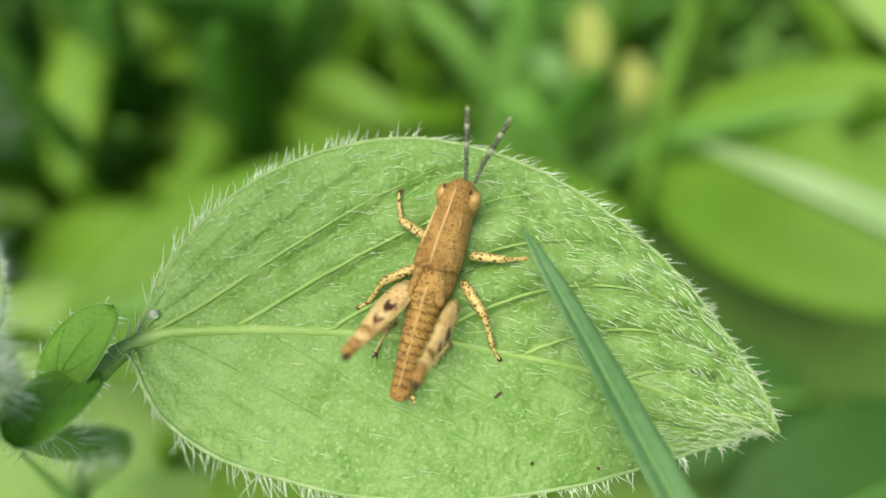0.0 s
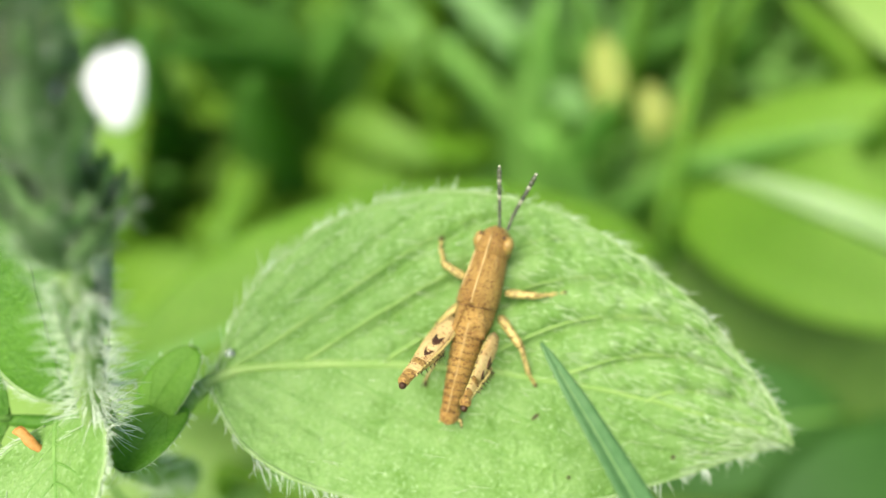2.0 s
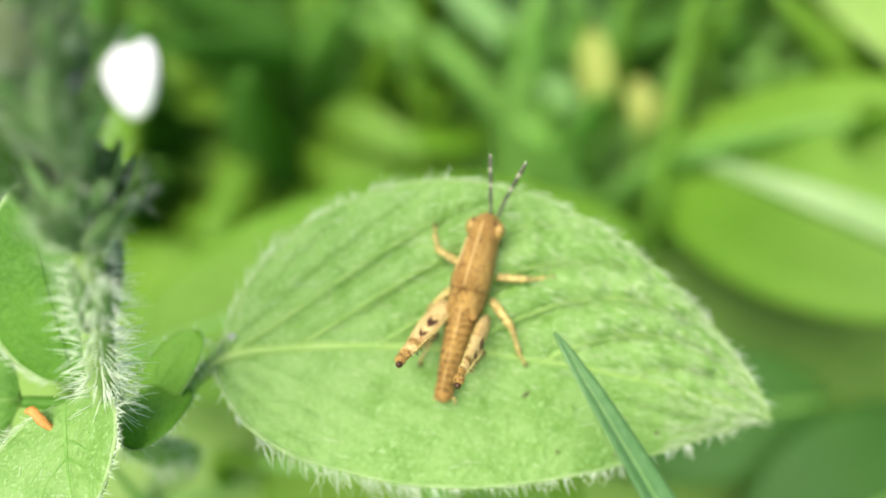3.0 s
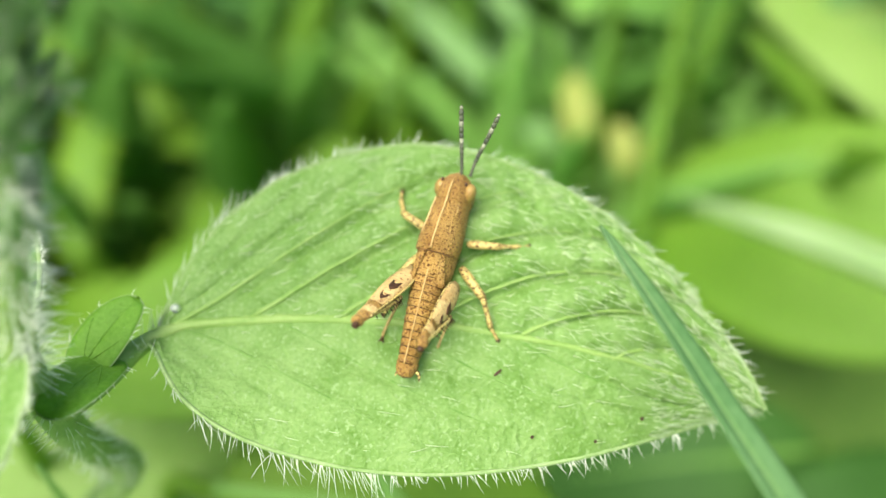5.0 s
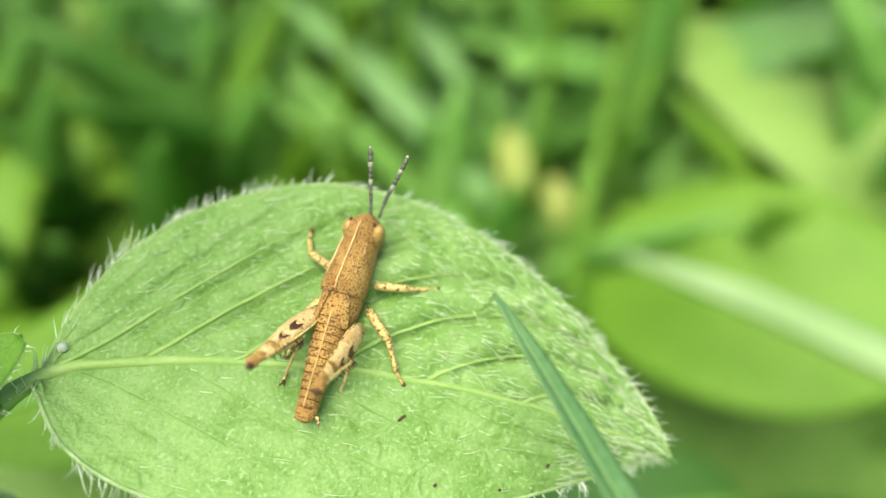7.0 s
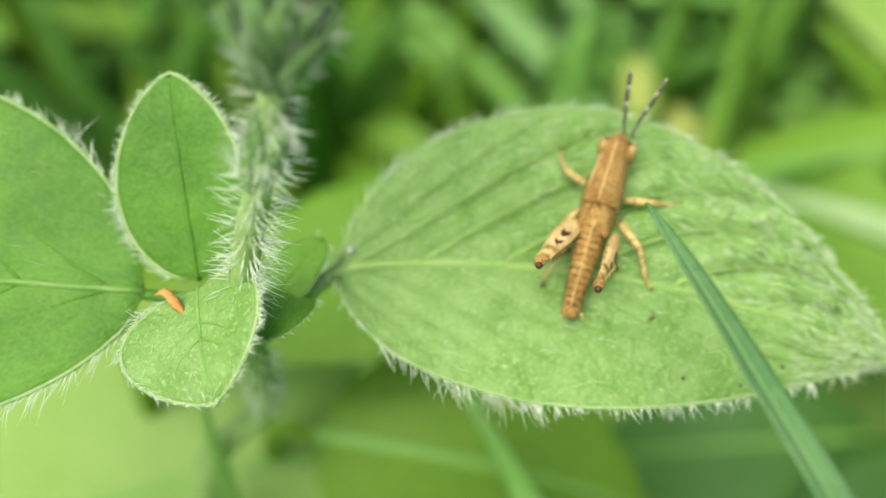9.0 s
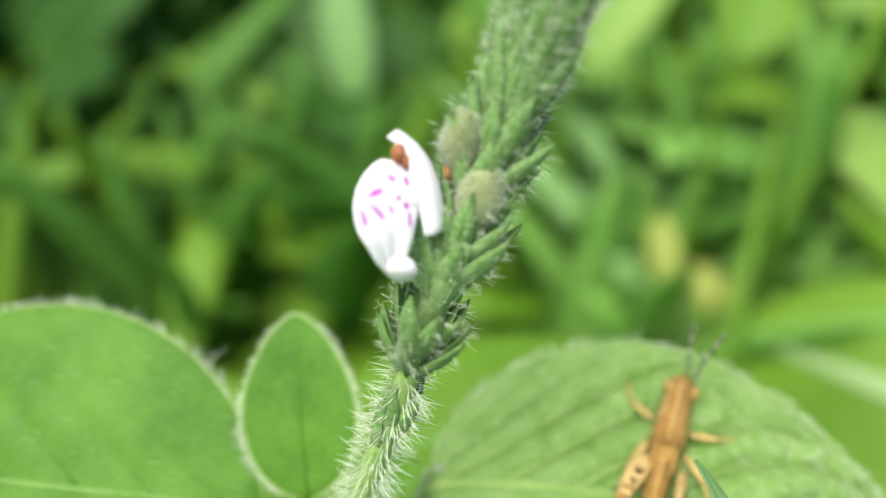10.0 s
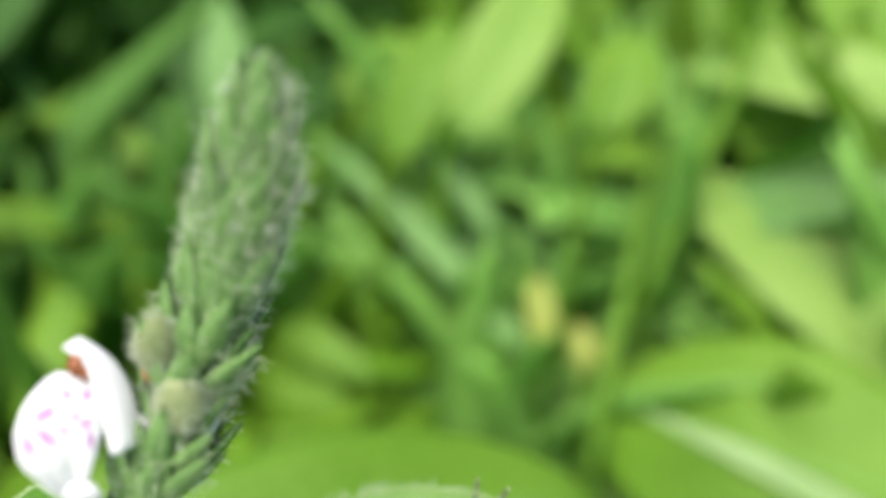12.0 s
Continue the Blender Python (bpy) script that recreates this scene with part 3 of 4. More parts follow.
def speck(s, q, r, mat, label):
    v, f = ball((0, 0, 0), r, 8, 6)
    v = [p * (1 + 0.25 * noise.noise(Vector(p * 6))) for p in v]
    ob = tagged(part("speck", shape(v, f, mat)), label, "debris", group="specks on the leaf")
    ob.matrix_basis = Matrix.Translation(on_leaf(s, q, 0.24)) @ LEAF_POSE.to_3x3().to_4x4() @ pose(0, 0, 0, 0, 0, 40)


speck(0.55, -0.30, (0.28, 0.08, 0.07), M_GH_DARK, "curled brown fleck of debris on the leaf")
speck(0.60, -0.78, (0.10, 0.09, 0.07), M_DEBRIS, "tiny black speck on the leaf")
speck(0.78, -0.7, (0.13, 0.10, 0.07), M_DEBRIS, "tiny black speck on the leaf")
speck(0.70, -0.88, (0.09, 0.08, 0.06), M_DEBRIS, "tiny black speck on the leaf")


# ---------------- the grasshopper ----------------
def grasshopper():
    gh = thing("grasshopper", "small tan-brown speckled grasshopper nymph resting on the leaf", "grasshopper", LEAF_POSE @ pose(12.6 * MM, -2.35 * MM, 0.0, 0, 0, -15))

    def lean(x, y, z):
        """The body is rolled a little to its left."""
        return V(x * 0.88 - 0.2 * (z - 0.8), y, z)

    def loft(rows, sides=20, keel=0.0):
        """Rows of y, centre x, half width, bottom, top."""
        vs, fs = [], []
        for y, cx, w, zb, zt in rows:
            cz, hz = (zb + zt) / 2, (zt - zb) / 2
            for k in range(sides):
                a = 2 * math.pi * k / sides
                ca, sa = math.cos(a), math.sin(a)
                top = keel * hz * max(0, 1 - abs(ca) * 5) if sa > 0 else 0
                vs.append(lean(cx + w * math.copysign(abs(ca) ** 0.85, ca), y, cz + hz * math.copysign(abs(sa) ** 0.9, sa) + top))
        n = len(rows)
        for i in range(n - 1):
            for k in range(sides):
                a, b = i * sides + k, i * sides + (k + 1) % sides
                fs.append((a, b, b + sides, a + sides))
        fs.append(tuple(range(sides))[::-1])
        fs.append(tuple((n - 1) * sides + k for k in range(sides)))
        return vs, fs

    # abdomen, ring by ring
    rings = 12
    for i in range(rings):
        y0, y1 = 0.35 + i * 0.40, 0.35 + (i + 1) * 0.40 + 0.05
        def at(y):
            u = y / 5.2
            return 0.02 * u, 0.47 + 0.55 * u ** 0.8, 1.15 - 0.45 * u, 2.10 + 0.55 * u ** 0.7
        rows = []
        for y, g in ((y0, 0.93), (y0 + 0.05, 1.0), ((y0 + y1) / 2, 1.01), (y1 - 0.08, 0.98), (y1, 0.84)):
            cx, w, zb, zt = at(y)
            rows.append((y, cx, w * g, zb + (1 - g) * 0.5, zt - (1 - g) * 0.9))
        seg = part("abdomen_segment", shape(*loft(rows, 20, 0.05), M_GH), gh)
        cx, w, zb, zt = at(y0)
        ring = [lean(cx + w * 1.0 * math.cos(a), y0 + 0.02, (zb + zt) / 2 + (zt - zb) / 2 * 1.0 * math.sin(a)) for a in np.linspace(0.1, math.pi - 0.1, 13)]
        part("ring_line", shape(*tube(ring, 0.02, 4), M_GH_DARK), seg)
    part("tail_segment", shape(*loft([(-0.35, 0, 0.12, 1.5, 1.85), (-0.25, 0, 0.4, 1.3, 2.0), (0.05, 0, 0.58, 1.2, 2.1), (0.45, 0, 0.62, 1.15, 2.08)], 16), M_GH), gh)
    for sx in (-1, 1):
        part("cercus", shape(*tube(spline([(sx * 0.4, 0.1, 1.75), (sx * 0.55, -0.1, 1.75), (sx * 0.62, -0.36, 1.7)], 6), [0.11, 0.1, 0.09, 0.07, 0.05, 0.02], 7), M_GH_LEG), gh, "pale pointed cercus")
    # thorax: wing pads, pronotum with a median keel
    part("thorax", shape(*loft([(4.7, 0.05, 1.0, 0.7, 2.55), (5.2, 0.08, 1.1, 0.6, 2.72), (6.2, 0.1, 1.16, 0.5, 2.85), (6.8, 0.12, 1.1, 0.5, 2.8)], 22, 0.05), M_GH), gh)
    part("pronotum", shape(*loft([(6.05, 0.1, 1.08, 1.0, 2.98), (6.15, 0.1, 1.22, 0.75, 3.06), (6.6, 0.12, 1.24, 0.6, 3.12), (7.4, 0.16, 1.17, 0.6, 3.06), (8.3, 0.2, 1.06, 0.6, 2.92), (8.9, 0.22, 1.0, 0.65, 2.85), (9.0, 0.22, 0.9, 0.8, 2.75)], 24, 0.09), M_GH), gh, "saddle-shaped pronotum")
    for sx in (-1, 1):
        def pad(s, q, sx=sx):
            return lean(0.08 + sx * (0.5 + 0.42 * s + 0.28 * q * (1 - s * 0.5)), 6.1 - 1.7 * s, 2.86 - 0.55 * s - sx * q * sx * 0.16)
        part("wing_pad", shape(*sheet(pad, 9, 7, 0.12), M_GH), gh)
        side = [lean(0.08 + sx * 0.86 + (y - 6) * 0.02 - sx * 0.09 * max(0, y - 7), y, 2.72 - 0.06 * max(0, y - 7)) for y in np.linspace(6.1, 8.9, 14)]
        part("side_keel", shape(*tube(side, 0.055, 5), M_GH_PALE), gh)
    keel = [lean(0.0 + 0.022 * y, y, zt + 0.05) for y, zt in zip(np.linspace(0.3, 6.0, 24), 2.10 + 0.55 * (np.linspace(0.06, 1.1, 24)) ** 0.7)]
    part("dorsal_stripe", shape(*tube(keel, np.linspace(0.03, 0.05, 24), 6), M_GH_STRIPE), gh, "pale stripe along the back")
    part("dorsal_stripe", shape(*tube([lean(0.1 + (y - 6) * 0.04, y, z) for y, z in zip(np.linspace(6.1, 9.9, 16), np.interp(np.linspace(6.1, 9.9, 16), [6.1, 6.6, 7.4, 8.3, 8.9, 9.3, 9.9], [3.17, 3.24, 3.18, 3.04, 2.97, 3.0, 2.86]))], 0.055, 6), M_GH_STRIPE), gh, "pale stripe along the back")
    for yy, rr in ((6.08, 1.02), (7.35, 1.0)):
        rim = [lean(0.12 + 1.2 * rr * math.cos(a), yy - 0.12 * math.sin(a), 1.88 + 1.22 * math.sin(a)) for a in np.linspace(0.5, math.pi - 0.5, 16)]
        part("pronotum_groove", shape(*tube(rim, 0.032 if yy < 7 else 0.02, 5), M_GH_BROWN), gh)
    # head
    part("head", shape(*loft([(8.75, 0.22, 0.9, 0.7, 2.75), (9.1, 0.23, 1.05, 0.5, 2.92), (9.6, 0.25, 1.08, 0.4, 2.9), (10.05, 0.27, 0.92, 0.45, 2.75), (10.35, 0.28, 0.66, 0.7, 2.5), (10.55, 0.3, 0.36, 1.0, 2.2), (10.62, 0.3, 0.15, 1.3, 1.9)], 22, 0.04), M_GH), gh)
    for sx in (-1, 1):
        part("eye", shape(*ball(lean(0.25 + sx * 0.86, 9.62, 2.05), (0.36, 0.52, 0.62), 16, 12), M_EYE), gh, "large amber compound eye")
        part("eye_patch", shape(*ball(lean(0.25 + sx * 0.72, 9.9, 2.6), (0.09, 0.12, 0.07), 8, 6), M_GH_DARK), gh)
        # antenna in bands
        a = spline([(0.32 + sx * 0.22, 10.45, 2.25), (0.30 + sx * 0.40, 11.3, 2.75), (0.35 + sx * 0.70, 12.3, 3.5), (0.40 + sx * 0.98, 13.25, 4.45)], 27)
        rad = np.interp(np.linspace(0, 1, 27), [0, 0.1, 0.6, 0.9, 1], [0.10, 0.085, 0.12, 0.13, 0.07])
        ant = part("antenna", shape(*tube(a[:4], rad[:4], 8), M_ANT), gh)
        for i in range(3, 26, 2):
            pale = i in (9, 15, 16, 21, 25)
            part("antenna_segment", shape(*tube([a[i], (a[i] + a[i + 1]) / 2, a[min(i + 2, 26)]], [rad[i] * 0.88, rad[i] * 1.06, rad[min(i + 2, 26)] * 0.9], 8), M_ANT_PALE if i in (13, 19, 25) else M_ANT), ant)

    def leg(name, points, radii, foot, mat=M_GH_LEG):
        """Femur, tibia and tarsus with claws."""
        radii = (radii[0] * 1.12, radii[1] * 1.12)
        whole = part(name, shape(*tube(spline(points[:2], 9), np.array([0.7, 0.95, 1.05, 1.05, 1.0, 0.95, 0.9, 0.95, 0.8]) * radii[0], 10), mat), gh)
        part("tibia", shape(*tube(spline(points[1:3], 8), np.array([1.15, 1.0, 0.9, 0.85, 0.85, 0.9, 1.0, 0.9]) * radii[1], 8), mat), whole)
        part("tarsus", shape(*tube(spline([points[2], (V(*points[2]) + V(*foot)) / 2 + V(0, 0, 0.03), foot], 7), np.array([0.9, 1.0, 0.7, 1.0, 0.8, 0.9, 0.6]) * radii[1] * 0.65, 7), M_GH_LEG), whole)
        part("tarsus_tip", shape(*ball(V(*foot), (0.13, 0.13, 0.1), 8, 6), M_GH_DARK), whole)
        d = unit(V(*foot) - V(*points[2]))
        s = np.cross(d, (0, 0, 1))
        for k in (-1, 1):
            part("claw", shape(*tube([V(*foot), V(*foot) + d * 0.12 + s * 0.10 * k, V(*foot) + d * 0.2 + s * 0.16 * k - V(0, 0, 0.05)], [0.045, 0.035, 0.01], 5), M_GH_DARK), whole)
        return whole

    leg("front_leg", [(-1.1, 7.5, 1.0), (-2.45, 7.95, 1.25), (-2.95, 8.9, 0.45)], (0.2, 0.13), (-3.05, 9.4, 0.28))
    leg("front_leg", [(1.2, 7.2, 1.0), (2.9, 7.45, 1.15), (3.95, 7.85, 0.45)], (0.2, 0.12), (4.4, 8.05, 0.28))
    tucked = leg("middle_leg", [(-1.1, 6.0, 1.0), (-2.5, 4.95, 1.5), (-3.1, 3.9, 0.45)], (0.22, 0.14), (-3.6, 3.45, 0.3))
    leg("middle_leg", [(1.2, 5.9, 1.0), (2.7, 4.55, 1.3), (3.45, 3.25, 0.5)], (0.22, 0.14), (3.95, 2.75, 0.22))

    def hind(hip, knee, foot, out, fold):
        """A big jumping leg: flattened femur with two dark bars, spiny tibia folded beneath the knee."""
        hip, knee, foot, out, fold = V(*hip), V(*knee), V(*foot), V(*out), V(*fold)
        d = unit(knee - hip)
        L = np.linalg.norm(knee - hip)
        b = unit(out - d * (out @ d))
        c = np.cross(d, b)
        under = unit(fold - d * (fold @ d))
        prof = lambda u: np.interp(u, [0, 0.08, 0.25, 0.45, 0.65, 0.82, 0.93, 1.0], [0.34, 0.48, 0.58, 0.55, 0.42, 0.31, 0.34, 0.24])
        def band(u0, u1, g, mat, name, parent, label=""):
            vs, fs, n, sd = [], [], 9, 14
            for u in np.linspace(u0, u1, n):
                for k in range(sd):
                    a = 2 * math.pi * k / sd
                    r = prof(u) * g
                    vs.append(hip + d * L * u + c * math.cos(a) * r * (1 + 0.06 * math.cos(3 * a)) + b * math.sin(a) * r * 0.52)
            for i in range(n - 1):
                for k in range(sd):
                    p, q = i * sd + k, i * sd + (k + 1) % sd
                    fs.append((p, q, q + sd, p + sd))
            fs += [tuple(range(sd))[::-1], tuple((n - 1) * sd + k for k in range(sd))]
            return part(name, shape(vs, fs, mat), parent, label)
        femur = band(0.0, 1.0, 1.0, M_GH_PALE, "hind_leg", gh, "straw-coloured hind leg with dark bars")
        for u0, u1, s in ((0.36, 0.46, 1), (0.57, 0.62, 1), (0.36, 0.46, -1), (0.58, 0.64, -1)):
            # a dark bar on the flat outer or inner face
            def bar(p, q, s=s, u0=u0, u1=u1):
                a = s * (math.pi / 2 + 0.25 + 0.42 * q)
                u = u0 + (u1 - u0) * p + 0.03 * math.cos(2.5 * q)
                r = prof(u) * 1.035
                return hip + d * L * u + c * math.cos(a) * r * (1 + 0.06 * math.cos(3 * a)) + b * math.sin(a) * r * 0.54
            part("dark_bar", shape(*sheet(bar, 5, 7, 0.05), M_GH_DARK), femur)
        band(0.7, 0.985, 1.02, M_GH, "femur_end", femur, "brown end of the femur")
        for s in (-1, 1):
            ridge = [hip + d * L * u + c * s * prof(u) * 1.02 for u in np.linspace(0.06, 0.9, 14)]
            part("femur_ridge", shape(*tube(ridge, 0.06, 6), M_GH_LEG), femur)
        part("knee", shape(*ball(knee, (0.31, 0.31, 0.34), 12, 9), M_GH), femur, "brown swollen knee")
        part("knee_spot", shape(*ball(knee + d * 0.30 - c * 0.1, (0.2, 0.2, 0.2), 8, 6), M_GH_DARK), femur)
        ankle = hip * 0.62 + knee * 0.38 + under * 0.6
        tib = spline([knee, knee * 0.55 + hip * 0.45 + under * 0.52, ankle], 14)
        part("tibia", shape(*tube(tib, np.linspace(0.17, 0.1, 14), 8), M_GH_LEG), femur)
        back = under
        for i in range(3, 13):
            for s in (-1, 1):
                part("spine", shape(*tube([tib[i], tib[i] + back * 0.28 + b * s * 0.16 - V(0, 0, 0.06)], [0.05, 0.01], 4), M_GH_DARK), femur)
        part("tarsus", shape(*tube(spline([ankle, ankle * 0.4 + foot * 0.6 + V(0, 0, 0.1), foot, foot + V(0, -0.35, -0.02)], 9), [0.1, 0.085, 0.08, 0.085, 0.07, 0.085, 0.07, 0.075, 0.04], 6), M_GH_PALE), femur)
        part("tarsus_tip", shape(*ball(foot + V(0, -0.35, 0.0), (0.11, 0.13, 0.09), 8, 6), M_GH_DARK), femur)
        for k in (-1, 1):
            part("claw", shape(*tube([foot + V(0, -0.38, 0), foot + V(k * 0.12, -0.52, 0.02), foot + V(k * 0.17, -0.62, -0.04)], [0.05, 0.04, 0.01], 5), M_GH_DARK), femur)

    hind((-1.15, 5.1, 1.7), (-2.55, 1.55, 5.05), (-1.95, 1.7, 0.32), (-0.25, 0.2, 0.95), (0.75, -0.2, -0.5))
    hind((1.25, 4.75, 1.7), (0.58, 1.3, 4.95), (1.0, 1.6, 0.32), (0.85, 0.15, 0.5), (0.6, -0.3, -0.6))
    return tucked


MIDDLE_LEG = grasshopper()


# ---------------- the grass blade in front ----------------
def grass_blade():
    gb = thing("grass_blade", "long pointed green grass blade swaying before the leaf", "grass")
    d = unit(V(0.48, -0.74, -0.47))
    line = spline([V(0, 0, 0), d * 8, d * 18 + V(0, 0, -1.0), d * 32 + V(0, 1.5, -8), d * 42 + V(2, 6, -40), d * 44 + V(4, 10, GROUND + 8)], 60)
    side0 = unit(np.cross(d, (0, 0.25, 1)))
    seg = np.linspace(0, 1, 60)
    wid = np.interp(np.linalg.norm(line, axis=1), [0, 0.8, 3, 8, 16, 30, 60], [0.05, 0.26, 0.52, 0.78, 1.02, 1.5, 2.0])
    tang = np.gradient(line, axis=0)

    def surf(s, q):
        i = s * 59
        a = min(int(i), 58)
        t = i - a
        p = line[a] * (1 - t) + line[a + 1] * t
        w = wid[a] * (1 - t) + wid[a + 1] * t
        dd = unit(tang[a])
        sd = unit(side0 - dd * (side0 @ dd))
        nn = np.cross(sd, dd)
        nn = nn if nn[2] > -0.2 else -nn
        return p + sd * q * w + nn * (0.30 * w * abs(q))

    part("blade", shape(*sheet(surf, 60, 9, 0.16), M_BLADE), gb, "dull green blade")
    part("rib", shape(*tube([surf(s, 0) + V(0, -0.03, 0.06) for s in seg[2:]], np.clip(wid[2:] * 0.13, 0.04, 0.2), 6), M_BLADE_RIB), gb, "pale central rib")
    return gb


BLADE = grass_blade()


# ---------------- weeds and grass behind ----------------
def weed(base, tip, width, mat, label, hint=(0, -0.3, 0.95), fold=0.12, bend=0.08):
    """A single large leaf on a stalk that comes out of the soil."""
    w = thing("weed", label, "weed")
    surf = plain_leaf(base, tip, hint, width, fold, bend, 0.55, 0.7, 0.5, 0.05, seed=abs(base[0]) * 0.1)
    leaf = part("leaf", shape(*sheet(surf, 28, 15, 0.5), mat), w)
    part("midrib", shape(*tube([surf(s, 0) + V(0, 0, 0.2) for s in np.linspace(0, 0.95, 14)], np.linspace(0.8, 0.2, 14), 6), M_PALE), leaf)
    b = V(*base)
    out = unit((b - V(*tip)) * V(1, 1, 0))
    part("stalk", shape(*tube(spline([b, b + out * 6 + V(0, 0, -6), V(b[0] + out[0] * 10, b[1] + out[1] * 10, GROUND - 6)], 14), np.linspace(0.9, 1.3, 14), 7), M_MID), w)
    return w


LIME_LABEL, MID_LABEL, PALE_LABEL = "broad lime-green weed leaf growing low", "broad mid-green weed leaf growing low", "pale green grass blade leaning over"
GREY_LABEL, SHADE_LABEL = "pale grey-green weed leaf with a soft sheen", "weed leaf in the undergrowth, coloured dark for shade"
LEAF_LABELS = {M_LIME: LIME_LABEL, M_MID: MID_LABEL, M_PALE: "pale green weed leaf growing low", M_GREY: GREY_LABEL, M_SHADE: SHADE_LABEL, M_DEEP_SHADE: SHADE_LABEL}
for base, tip, width, mat, hint in (
        # close behind and beneath the herb
        ((-24, 16, -26), (36, 40, -30), 24, M_LIME, (0, -0.25, 0.95)),
        # paler lime here stands in for sunlight on this leaf
        ((-2, 14, -44), (-62, -4, -46), 50, M_PALE_LIME, (0, -0.2, 0.97)),
        ((-10, 10, -36), (26, 8, -44), 26, M_MID, (0, -0.3, 0.95)),
        # next two leaves: shade near the soil given as a darker green
        ((82, 49, -91), (28, 48, -100), 26, M_DEEP_SHADE, (0, -0.4, 0.9)),
        ((60, 20, -98), (110, 40, -88), 34, M_DEEP_SHADE, (0, -0.3, 0.95)),
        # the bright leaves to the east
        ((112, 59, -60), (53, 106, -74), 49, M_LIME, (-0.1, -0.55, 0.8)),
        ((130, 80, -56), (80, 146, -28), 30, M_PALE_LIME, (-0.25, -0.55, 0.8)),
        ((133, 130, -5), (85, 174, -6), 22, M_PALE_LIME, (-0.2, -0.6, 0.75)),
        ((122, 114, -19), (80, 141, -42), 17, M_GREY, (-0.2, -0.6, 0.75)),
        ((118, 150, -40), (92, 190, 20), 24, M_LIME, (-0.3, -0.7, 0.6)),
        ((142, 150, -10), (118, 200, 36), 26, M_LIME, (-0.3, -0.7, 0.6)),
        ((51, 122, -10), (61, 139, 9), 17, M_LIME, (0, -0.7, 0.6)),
        ((96, 210, -60), (110, 236, -12), 30, M_MID, (0, -0.7, 0.6)),
        # the middle distance
        ((0, 146, -66), (68, 152, -56), 20, M_GREY, (0, -0.5, 0.86)),
        ((30, 150, -80), (66, 158, -70), 12, M_GREY, (0, -0.5, 0.86)),
        ((4, 140, -26), (16, 164, 6), 17, M_LIME, (0, -0.8, 0.5)),
        ((20, 142, -18), (46, 174, 20), 22, M_PALE_LIME, (0, -0.8, 0.5)),
        ((-10, 250, -70), (-2, 280, -22), 40, M_MID, (0, -0.8, 0.5)),
        ((40, 190, -86), (10, 205, -50), 34, M_PALE, (0, -0.6, 0.7)),
        ((74, 160, -92), (44, 176, -66), 30, M_MID, (0, -0.6, 0.7)),
        ((96, 176, -80), (70, 190, -44), 32, M_PALE, (0, -0.6, 0.7)),
        ((-34, 140, -76), (0, 118, -80), 12, M_MID, (0, -0.5, 0.86)),
        ((20, 150, -98), (-16, 160, -84), 30, M_MID, (0, -0.5, 0.8)),
        # the west; its shade is put into the darkest leaves' colour
        ((-60, 150, -96), (-110, 120, -66), 40, M_MID, (0, -0.5, 0.8)),
        ((-90, 80, -95), (-40, 70, -82), 30, M_MID, (0, -0.5, 0.8)),
        ((-20, 150, -104), (-80, 130, -80), 40, M_MID, (0, -0.5, 0.8)),
        ((-150, 170, -80), (-80, 190, -40), 50, M_MID, (0, -0.7, 0.6)),
        ((-46, 178, -44), (-56, 206, 2), 16, M_GREY, (0, -0.8, 0.5)),
        ((-110, 220, -70), (-60, 240, -20), 46, M_DEEP_SHADE, (0, -0.7, 0.6)),
        ((-180, 210, -40), (-120, 230, 10), 50, M_DEEP_SHADE, (0, -0.7, 0.6)),
        ((-126, 118, -42), (-66, 157, -56), 12, M_MID, (0, -0.5, 0.86))):
    weed(base, tip, width, mat, LEAF_LABELS.get(mat, "bright pale lime weed leaf"), hint)


def blade_piece(root, tip, width, sag, sides=6):
    """A flattened, tapering, bent blade from root to tip."""
    root, tip = V(*root), V(*tip)
    mid = (root + tip) / 2 + V(0, 0, sag)
    p = spline([root, mid, tip], 9)
    return tube(p, width / 2 * np.array([0.6, 0.85, 1, 1, 0.95, 0.85, 0.65, 0.4, 0.08]), sides, 0.07, (0.2, -0.9, 0.5))


